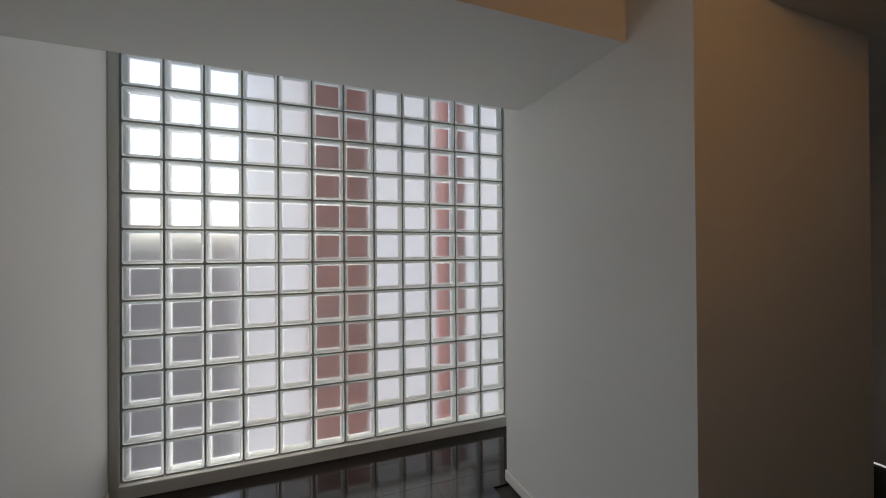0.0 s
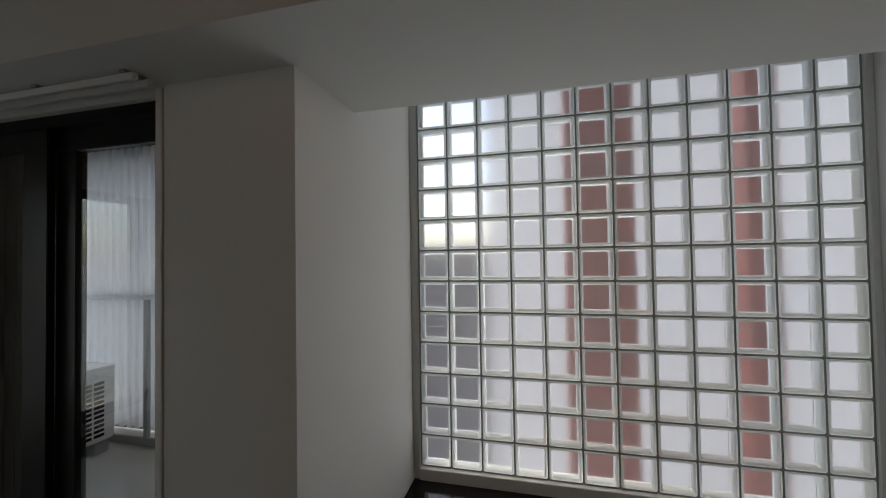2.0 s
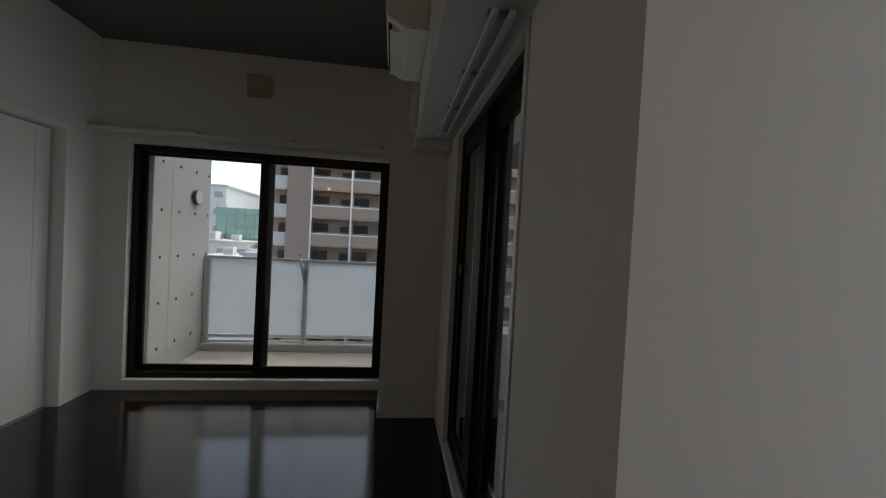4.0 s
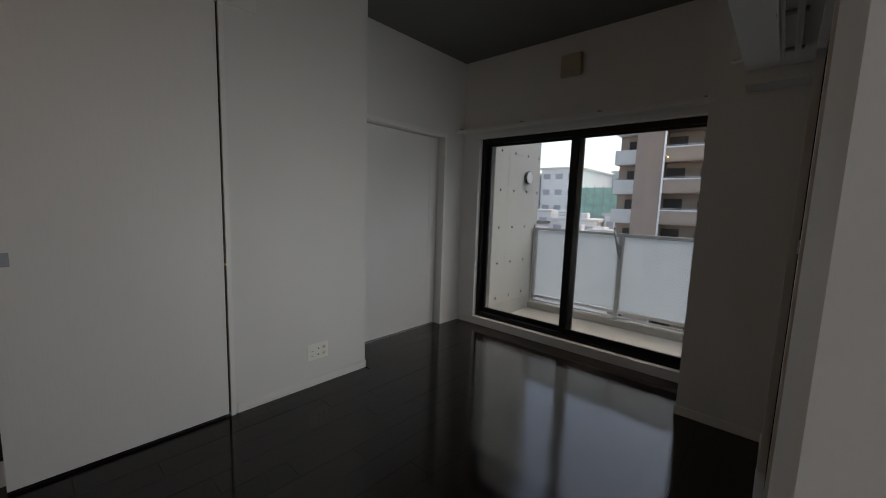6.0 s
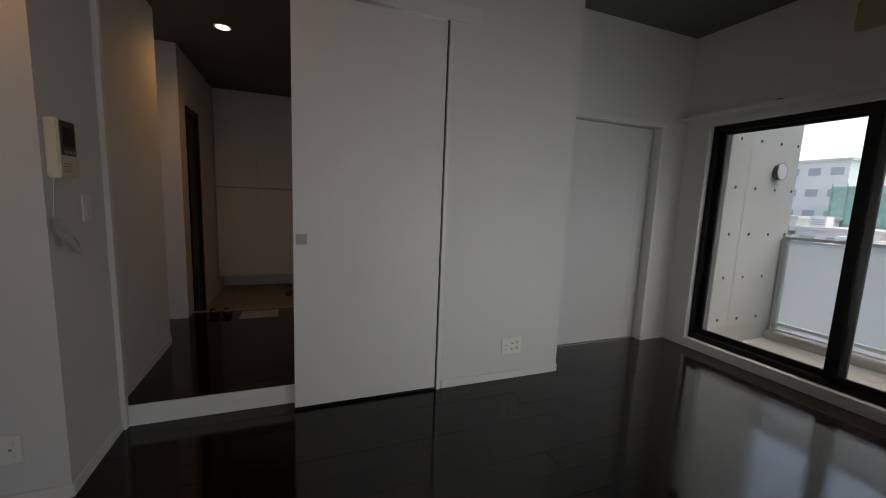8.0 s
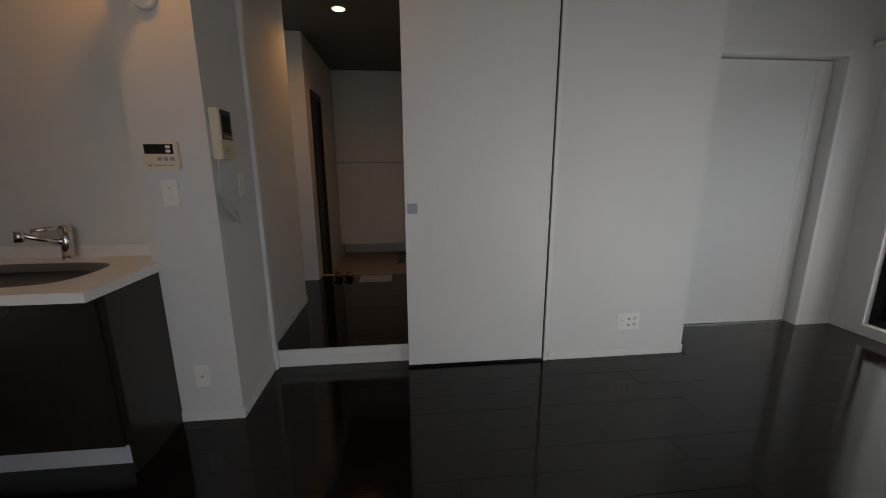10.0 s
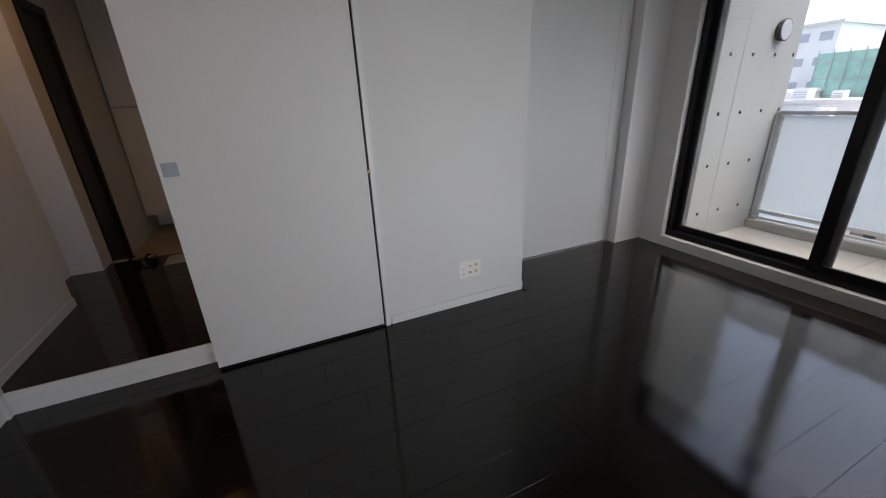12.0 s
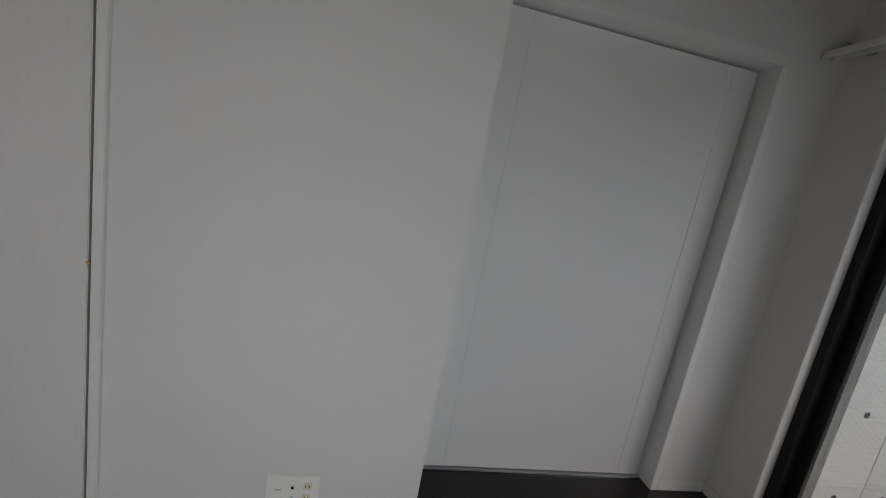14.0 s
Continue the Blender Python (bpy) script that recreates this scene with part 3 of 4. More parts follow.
def intercom():
    p = root("intercom", (-1.02, -0.375, 1.45), "cream wall intercom with dark screen and side handset", "intercom")
    x, y, z = -1.02, -0.375, 1.45
    block("housing", (x - 0.055, x + 0.065, y, y + 0.045, z - 0.115, z + 0.115), CREAM, p, 0.005)
    bezel = block("bezel", (x - 0.052, x + 0.052, y + 0.0445, y + 0.048, z - 0.025, z + 0.108), BEZEL, p, 0.001, "dark brown screen surround")
    block("screen", (x - 0.038, x + 0.038, y + 0.0475, y + 0.049, z + 0.008, z + 0.085), DARKPL, bezel, 0.0005)
    for u in (-0.035, -0.005, 0.025):
        block("button", (x + u - 0.011, x + u + 0.011, y + 0.0475, y + 0.050, z - 0.018, z - 0.006), GREYPL, p, 0.0008)
    block("grille", [(x - 0.02, x + 0.04, y + 0.0445, y + 0.046, z - 0.06 - 0.010 * k, z - 0.057 - 0.010 * k) for k in range(4)], GREYPL, p)
    block("handset_clip", (x - 0.100, x - 0.085, y + 0.024, y + 0.040, z - 0.10, z - 0.035), CREAM, p, 0.004)
    block("handset", [(x - 0.125, x - 0.06, y, y + 0.025, z - 0.115, z - 0.03)], CREAM, p, 0.005)
    tube("cord", (x + 0.03, y + 0.006, z - 0.115), (x + 0.055, y + 0.004, z - 0.26), 0.0015, WHITEPL, p, seg=6)
    t = root("paper_tag", (-0.985, -0.372, 1.11), "crumpled paper tag hanging from the intercom", "tag")
    bm = bmesh.new()
    pts = [(-0.045, 0.07), (-0.01, 0.055), (0.0, 0.0), (0.03, -0.03), (0.035, -0.085), (-0.005, -0.07), (-0.02, -0.01), (-0.05, 0.03)]
    f1 = [bm.verts.new((-0.985 - a, -0.372 + 0.6 * (a + 0.05) + 0.006 * (i % 3), 1.11 + b)) for i, (a, b) in enumerate(pts)]
    f2 = [bm.verts.new((v.co.x, v.co.y + 0.003, v.co.z)) for v in f1]
    bm.faces.new(f1)
    bm.faces.new(f2[::-1])
    for i in range(len(f1)):
        bm.faces.new((f1[i], f1[(i + 1) % 8], f2[(i + 1) % 8], f2[i]))
    finish("paper", bm, TAG, t)


def wall_spot():
    p = root("wall_spotlight", (-0.93, -0.553, 1.99), "lit white adjustable wall spotlight on a round base", "wall lamp")
    tube("base", (-0.93, -0.553, 1.99), (-0.908, -0.553, 1.99), 0.052, WHITEPL, p, 0.046, 32)
    tube("knuckle", (-0.91, -0.553, 1.99), (-0.885, -0.553, 1.99), 0.02, WHITEPL, p, 0.016)
    tube("arm", (-0.89, -0.553, 1.99), (-0.83, -0.625, 2.075), 0.007, GREYPL, p)
    head = tube("shade", (-0.833, -0.622, 2.07), (-0.762, -0.663, 2.215), 0.022, WHITEPL, p, 0.045, 28)
    tube("bulb", (-0.7615, -0.6633, 2.216), (-0.7605, -0.6639, 2.218), 0.036, GLOW, head, 0.034, 24)


def downlight():
    p = root("downlight", (-2.5, 0.01, HALLTOP), "lit recessed round hall downlight", "ceiling lamp")
    bm = bmesh.new()
    n = 32
    prof = [(0.062, HALLTOP), (0.060, HALLTOP - 0.005), (0.050, HALLTOP - 0.006), (0.046, HALLTOP - 0.001)]
    rg = [[bm.verts.new((-2.5 + r * math.cos(2 * math.pi * i / n), 0.01 + r * math.sin(2 * math.pi * i / n), z)) for i in range(n)] for r, z in prof]
    for a, b in zip(rg, rg[1:]):
        for i in range(n):
            bm.faces.new((a[i], a[(i + 1) % n], b[(i + 1) % n], b[i]))
    finish("trim_ring", bm, WHITEPL, p)
    tube("bulb", (-2.5, 0.01, HALLTOP - 0.003), (-2.5, 0.01, HALLTOP - 0.001), 0.045, GLOW, p, seg=28)


def wall_vent():
    p = root("wall_vent", (-0.47, NORTH, 2.61), "square beige ventilation cover on the window wall", "vent")
    block("cover", (-0.565, -0.375, NORTH - 0.045, NORTH - 0.012, 2.515, 2.705), VENTPL, p, 0.008)
    block("backplate", (-0.55, -0.39, NORTH - 0.012, NORTH, 2.53, 2.69), WHITEPL, p, 0.003)
    for i in range(3):
        block("slit", (-0.54, -0.40, NORTH - 0.0465, NORTH - 0.0445, 2.535 + 0.012 * i, 2.539 + 0.012 * i), GREYPL, p)


def air_conditioner():
    p = root("air_conditioner", (0.84, 2.90, 2.38), "white wall-mounted air conditioner on the beam", "air conditioner")
    y0, y1 = 2.42, 3.04
    bm = bmesh.new()
    prof = [(0.84, 2.40), (0.84, 2.68), (0.68, 2.68), (0.635, 2.655), (0.625, 2.50), (0.645, 2.44), (0.72, 2.40)]
    a = [bm.verts.new((x, y0, z)) for x, z in prof]
    b = [bm.verts.new((x, y1, z)) for x, z in prof]
    bm.faces.new(a)
    bm.faces.new(b[::-1])
    for i in range(len(prof)):
        bm.faces.new((a[i], b[i], b[(i + 1) % len(prof)], a[(i + 1) % len(prof)]))
    finish("housing", bm, WHITEPL, p, 0.008)
    block("louvre", (0.648, 0.73, y0 + 0.06, y1 - 0.06, 2.404, 2.414), WHITEPL, p, 0.002)
    block("outlet_slot", (0.640, 0.66, y0 + 0.05, y1 - 0.05, 2.432, 2.440), DARKPL, p)
    block("panel_seam", (0.6245, 0.630, y0 + 0.02, y1 - 0.02, 2.505, 2.508), GREYPL, p)
    d = root("pipe_duct", (0.81, 3.12, 2.11), "white boxed air conditioner pipe duct on the beam", "pipe duct")
    block("duct", [(0.785, 0.838, 3.09, 3.15, 2.115, 2.60), (0.785, 0.838, 3.042, 3.09, 2.54, 2.60)], PAINT, d, 0.006)


boiler_panel()
intercom()
wall_spot()
downlight()
wall_vent()
air_conditioner()


# ---- kitchen ----
def kitchen():
    u = root("kitchen_unit", (-0.80, -1.7, 0), "dark wood kitchen base unit with grey kickboard", "kitchen unit")
    block("body", (-1.09, -0.60, -2.75, -0.70, 0.13, 0.82), CABINET, u, 0.002)
    block("end_panel", (-1.09, -0.59, -0.70, -0.68, 0.0, 0.82), CABINET, u, 0.002)
    for i in range(4):
        y1 = -0.712 - i * 0.51
        dr = block("door", (-0.60, -0.582, y1 - 0.505, y1, 0.135, 0.81), CABINET, u, 0.002)
    block("kickboard", (-0.665, -0.65, -2.75, -0.745, 0.0, 0.128), KICK, u, 0.001, "grey metal kickboard")
    # worktop with a real opening for the sink
    w = root("worktop", (-0.8, -1.7, 0.80), "white worktop with rounded sink cut-out", "worktop")
    bm = bmesh.new()
    cx, cy, rx, ry = -0.77, -1.20, 0.20, 0.36
    n = 40
    hole = []
    for i in range(n):
        t = 2 * math.pi * i / n
        c, s = math.cos(t), math.sin(t)
        hole.append((cx + rx * math.copysign(abs(c) ** 0.55, c), cy + ry * math.copysign(abs(s) ** 0.55, s)))
    x0, x1, y0, y1 = -1.10, -0.485, -2.76, -0.665
    outer = []
    for hx, hy in hole:
        dx, dy = hx - cx, hy - cy
        k = min((x1 - cx) / dx if dx > 1e-6 else 1e9, (x0 - cx) / dx if dx < -1e-6 else 1e9, (y1 - cy) / dy if dy > 1e-6 else 1e9, (cy - 0.5 - cy) / dy if dy < -1e-6 else 1e9)
        outer.append((cx + dx * k, cy + dy * k))
    for z in (0.82, 0.86):
        hv = [bm.verts.new((a, b, z)) for a, b in hole]
        ov = [bm.verts.new((a, b, z)) for a, b in outer]
        for i in range(n):
            bm.faces.new((hv[i], hv[(i + 1) % n], ov[(i + 1) % n], ov[i]))
        if z == 0.82:
            low = (hv, ov)
        else:
            for i in range(n):
                bm.faces.new((low[0][i], low[0][(i + 1) % n], hv[(i + 1) % n], hv[i]))
    # corners and skirt
    add_box(bm, x0, x1, y0, cy - 0.5, 0.82, 0.86)
    for px, py in ((x1, y1), (x0, y1), (x1, cy - 0.5), (x0, cy - 0.5)):
        near = [min(range(n), key=lambda i: abs(outer[i][0] - px) + (abs(outer[i][1] - py) if abs(outer[i][0] - px) < 1e-4 else 9)), min(range(n), key=lambda i: abs(outer[i][1] - py) + (abs(outer[i][0] - px) if abs(outer[i][1] - py) < 1e-4 else 9))]
        for z in (0.82, 0.86):
            bm.faces.new([bm.verts.new((*outer[near[0]], z)), bm.verts.new((px, py, z)), bm.verts.new((*outer[near[1]], z))])
    finish("slab", bm, WORKTOP, w)
    block("edge", [(x1, x1 + 0.006, y0, y1 + 0.006, 0.82, 0.86), (x0, x1, y1, y1 + 0.006, 0.82, 0.86)], WORKTOP, w)
    block("upstand", [(-1.10, -1.085, y0, -0.70, 0.86, 0.92)], WORKTOP, w, 0.003)
    s = root("sink", (cx, cy, 0.66), "stainless steel sink bowl set in the worktop", "sink")
    bm = bmesh.new()
    rings = []
    for k, z in ((1.0, 0.858), (0.985, 0.85), (0.96, 0.74), (0.90, 0.67), (0.5, 0.66), (0.12, 0.655)):
        rings.append([bm.verts.new((cx + (a - cx) * k, cy + (b - cy) * k, z)) for a, b in hole])
    for a, b in zip(rings, rings[1:]):
        for i in range(n):
            bm.faces.new((a[i], a[(i + 1) % n], b[(i + 1) % n], b[i])).smooth = True
    finish("bowl", bm, STEEL, s)
    tube("drain", (cx, cy, 0.648), (cx, cy, 0.658), 0.05, CHROME, s, 0.045, 24)
    tx, ty, tz = -1.02, -1.13, 0.86
    f = root("tap", (tx, ty, tz), "chrome single-lever kitchen tap", "tap")
    tube("base", (tx, ty, tz), (tx, ty, tz + 0.02), 0.028, CHROME, f, 0.024, 24)
    tube("body", (tx, ty, tz + 0.015), (tx - 0.012, ty, tz + 0.17), 0.024, CHROME, f, 0.023, 24)
    tube("spout", (tx, ty - 0.005, tz + 0.085), (tx + 0.12, ty - 0.09, tz + 0.15), 0.014, CHROME, f, 0.013, 20)
    tube("nozzle", (tx + 0.115, ty - 0.087, tz + 0.165), (tx + 0.118, ty - 0.089, tz + 0.115), 0.018, CHROME, f, 0.020, 20)
    tube("lever", (tx - 0.012, ty, tz + 0.165), (tx + 0.09, ty - 0.065, tz + 0.158), 0.012, CHROME, f, 0.008, 16)


kitchen()


# ---- hall things ----
def shoe_cabinet():
    c = root("shoe_cabinet", (-4.6, 0.2, 0.25), "white wall-hung entry shoe cabinet with plain doors", "cabinet")
    block("body", (-4.9, -4.48, -0.42, 0.98, 0.22, HALLTOP - 0.005), CUPBOARD, c)
    for k in range(3):
        y0 = -0.41 + k * 0.463
        block("door", (-4.48, -4.46, y0, y0 + 0.455, 0.225, 1.345), CUPBOARD, c, 0.002)
        block("door", (-4.48, -4.46, y0, y0 + 0.455, 1.370, HALLTOP - 0.01), CUPBOARD, c, 0.002)
    block("finger_rail", (-4.478, -4.458, -0.41, 0.97, 1.347, 1.368), GREYPL, c)


def entry_things():
    d = root("door_3", (-3.7, -0.45, 0), "black hall side door standing in its white wall", "door")
    d["kind"] = "structure"
    block("leaf", (-3.66, -3.29, -0.49, -0.44, 0.0, 2.01), BLACK, d, 0.003)
    block("door_frame", [(-3.29, -3.25, -0.50, -0.415, 0, 2.07), (-3.70, -3.66, -0.50, -0.415, 0, 2.07), (-3.66, -3.29, -0.50, -0.415, 2.01, 2.07)], BLACK, d, 0.002)
    m = root("door_mat", (-3.0, 0.17, HALL), "small striped doormat on the hall floor", "mat")
    block("base", (-3.14, -2.90, 0.0, 0.34, HALL, HALL + 0.006), GREYPL, m, 0.002)
    for k in range(5):
        block("stripe", (-3.13 + k * 0.047, -3.105 + k * 0.047, 0.01, 0.33, HALL + 0.005, HALL + 0.009), TAG, m)
    for y in (-0.23, -0.12):
        s = root("slipper", (-3.05, y, HALL), "dark slipper on the hall floor", "slipper", "pair of slippers")
        bm = bmesh.new()
        n = 20
        lo, hi = [], []
        for i in range(n):
            t = 2 * math.pi * i / n
            px, py = -3.05 + 0.12 * math.cos(t), y + (0.042 + 0.008 * math.cos(t)) * math.sin(t)
            lo.append(bm.verts.new((px, py, HALL)))
            hi.append(bm.verts.new((px, py, HALL + 0.014)))
        bm.faces.new(lo[::-1])
        bm.faces.new(hi)
        for i in range(n):
            bm.faces.new((lo[i], lo[(i + 1) % n], hi[(i + 1) % n], hi[i]))
        finish("sole", bm, DARKPL, s)
        bm = bmesh.new()
        rows = []
        for i in range(5):
            px = -3.16 + 0.022 * i
            rows.append([bm.verts.new((px, y + 0.043 * math.cos(math.pi * j / 8), HALL + 0.012 + (0.02 + 0.010 * i) * math.sin(math.pi * j / 8))) for j in range(9)])
        for a, b in zip(rows, rows[1:]):
            for j in range(8):
                bm.faces.new((a[j], a[j + 1], b[j + 1], b[j]))
        finish("upper", bm, DARKPL, s)
    sh = root("shoe", (-4.3, 0.42, 0.0), "dark shoe under the cabinet", "shoe")
    block("body", [(-4.40, -4.14, 0.37, 0.46, 0.0, 0.05), (-4.40, -4.28, 0.37, 0.46, 0.05, 0.09)], DARKPL, sh, 0.012)


shoe_cabinet()
entry_things()


# ---- balcony ----
setting(block("balcony_floor", [(-1.42, 2.45, 4.26, 5.40, -0.20, -0.02), (1.24, 2.45, 1.30, 4.26, -0.20, -0.02)], SLAB), "bare concrete balcony floor", "balcony")
setting(block("balcony_upstand", [(-1.42, 2.45, 5.18, 5.34, -0.02, 0.06), (2.33, 2.45, 1.30, 5.18, -0.02, 0.05)], SLAB, bevel=0.006), "low concrete balcony edge", "balcony")
setting(block("balcony_joint", [(-0.44, -0.43, 4.27, 5.18, -0.021, -0.017)], CONCDARK), "joint across the balcony floor", "balcony")


def concrete_wall():
    w = root("wall_balcony", (-1.5, 4.8, 0), "fair-faced concrete balcony wall with tie holes", "wall")
    w["kind"] = "structure"
    block("slab", (-1.62, -1.42, 4.26, 5.32, -0.2, 2.75), CONC, w, 0.004)
    block("joint", [(-1.422, -1.4185, 4.547, 4.553, -0.02, 2.75)], CONCDARK, w)
    block("joint", [(-1.422, -1.419, 4.262, 4.547, 1.775, 1.779)], CONCDARK, w)
    for z in (0.232, 0.66, 1.09, 1.533, 1.982, 2.42):
        for y in (4.39, 4.685, 4.99, 5.265):
            h = tube("tie_hole", (-1.421, y, z), (-1.4175, y, z), 0.015, DARKPL, w, seg=12)
    v = root("vent_cap", (-1.42, 4.985, 1.712), "round grey metal vent cap on the concrete wall", "vent")
    # Collar and cap edge are dark, the face is paler.
    tube("collar", (-1.42, 4.985, 1.712), (-1.402, 4.985, 1.712), 0.075, DARKPL, v, 0.075, 32)
    tube("cap", (-1.402, 4.985, 1.712), (-1.376, 4.985, 1.712), 0.082, DARKPL, v, 0.082, 32)
    tube("cap_face", (-1.377, 4.985, 1.712), (-1.371, 4.985, 1.712), 0.078, KICK, v, 0.070, 32, label="pale face of the cap")


def railing():
    r = root("balcony_railing", (0, 5.26, 0), "aluminium balcony railing with frosted panels", "railing")
    xs = [-1.385, -0.29, 0.80, 1.85]
    block("top_rail", (-1.41, 2.42, 5.235, 5.285, 1.045, 1.075), GREYMETAL, r, 0.004)
    block("bottom_rail", (-1.41, 2.42, 5.24, 5.28, 0.13, 0.165), ALU, r, 0.003)
    block("foot_rail", (-1.41, 2.42, 5.225, 5.255, 0.075, 0.10), ALU, r, 0.003)
    for x in xs:
        block("post", (x - 0.022, x + 0.022, 5.23, 5.29, 0.06, 1.045), GREYMETAL, r, 0.003)
    for a, b in zip(xs, xs[1:]):
        block("panel", (a + 0.03, b - 0.03, 5.255, 5.263, 0.17, 1.035), FROST, r)
    block("edge_strip", [(-1.405, -1.395, 5.22, 5.30, 0.06, 1.07)], ALU, r)
    h = root("laundry_pole_holder", (-0.29, 5.2, 0.9), "folded metal laundry pole bracket on a railing post", "bracket")
    block("plate", (-0.305, -0.275, 5.215, 5.23, 0.78, 0.94), LIGHTGREY, h, 0.002)
    tube("arm", (-0.30, 5.21, 0.82), (-0.345, 5.13, 1.12), 0.012, LIGHTGREY, h, 0.010)
    tube("stay", (-0.285, 5.21, 0.86), (-0.325, 5.15, 1.02), 0.008, LIGHTGREY, h)
    tube("hook", (-0.345, 5.13, 1.12), (-0.33, 5.11, 1.16), 0.012, LIGHTGREY, h, 0.006)


def louvre_screen():
    s = root("louvre_screen", (2.38, 3.2, 0), "tall white vertical louvre screen around the balcony", "screen")
    proto = block("slat", (2.355, 2.405, -0.021, 0.021, 0.10, 2.375), LOUVRE, s, 0.003)
    proto.matrix_parent_inverse = Matrix.Identity(4)
    i = 0
    y = 1.36
    while y < 5.15:
        ob = proto if i == 0 else proto.copy()
        if i:
            scene.collection.objects.link(ob)
        ob.location = (-2.38, y - 3.2, 0)
        y += 0.082
        i += 1
    for z in (0.10, 1.15, 2.30):
        block("crossbar", (2.41, 2.44, 1.31, 5.2, z, z + 0.05), GREYMETAL, s, 0.003)
    block("handrail", (2.315, 2.345, 1.31, 5.2, 1.135, 1.165), LOUVRE, s, 0.003)
    block("end_post", (2.315, 2.345, 3.33, 3.37, 0.05, 1.135), GREYMETAL, s, 0.003)


def outdoor_unit():
    u = root("outdoor_unit", (1.95, 3.85, 0), "off-white outdoor air conditioner unit on the balcony", "air conditioner")
    x0, x1, y0, y1 = 1.64, 2.29, 3.62, 3.90
    block("case", (x0, x1, y0, y1, 0.06, 0.62), WHITEPL, u, 0.012)
    block("foot", (x0 + 0.06, x0 + 0.16, y0 - 0.02, y1 + 0.02, -0.02, 0.06), GREYPL, u, 0.004)
    block("foot", (x1 - 0.16, x1 - 0.06, y0 - 0.02, y1 + 0.02, -0.02, 0.06), GREYPL, u, 0.004)
    for k in range(3):
        for j in range(12):
            block("grille_slot", (x0 + 0.33 + 0.085 * k, x0 + 0.40 + 0.085 * k, y0 - 0.002, y0 + 0.004, 0.10 + 0.036 * j, 0.122 + 0.036 * j), DARKPL, u)
    block("side_handle", (x1 - 0.14, x1 - 0.05, y0 - 0.012, y0, 0.555, 0.58), WHITEPL, u, 0.003)
    block("lid", (x0 - 0.005, x1 + 0.005, y0 - 0.006, y1 + 0.005, 0.605, 0.628), WHITEPL, u, 0.005)


# Soffit in one even dark grey.
setting(block("balcony_soffit_east", (1.30, 2.60, 1.30, 5.40, 2.38, 2.60), STOREDARK), "dark soffit over the side balcony", "balcony")
# Dark folded panel added behind the left sash so its pane stays dark.
sh = root("pane_backing", (1.28, 2.66, 0.05), "dark folded panel added outside the balcony door to darken its pane", "shutter")
block("panel", (1.262, 1.285, 2.38, 2.99, 0.06, 2.07), PANEBACK, sh, 0.003)
for k in range(8):
    block("fold", (1.256, 1.262, 2.41 + 0.075 * k, 2.34 + 0.075 * k, 0.08, 2.05), PANEBACK, sh)
concrete_wall()
railing()
louvre_screen()
outdoor_unit()

# ---- outside the glass blocks ----
for nm, y0, y1 in (("tiled_column", 0.12, -0.36), ("tiled_column", -1.06, -1.25)):
    c = root(nm, (3.1, (y0 + y1) / 2, -15), "terracotta tiled building column outside the glass blocks", "column", "outside columns")
    block("shaft", (2.95, 3.25, y1, y0, -15, 14), TERRA, c, 0.01)
    for k in range(8):
        block("band", (2.945, 3.255, y1 - 0.004, y0 + 0.004, -0.9 + 0.6 * k, -0.89 + 0.6 * k), CONCDARK, c)


# ---- town ----
setting(block("ground", (-900, 900, -900, 900, -15.4, -15.0), ROAD), "grey town ground far below", "ground")


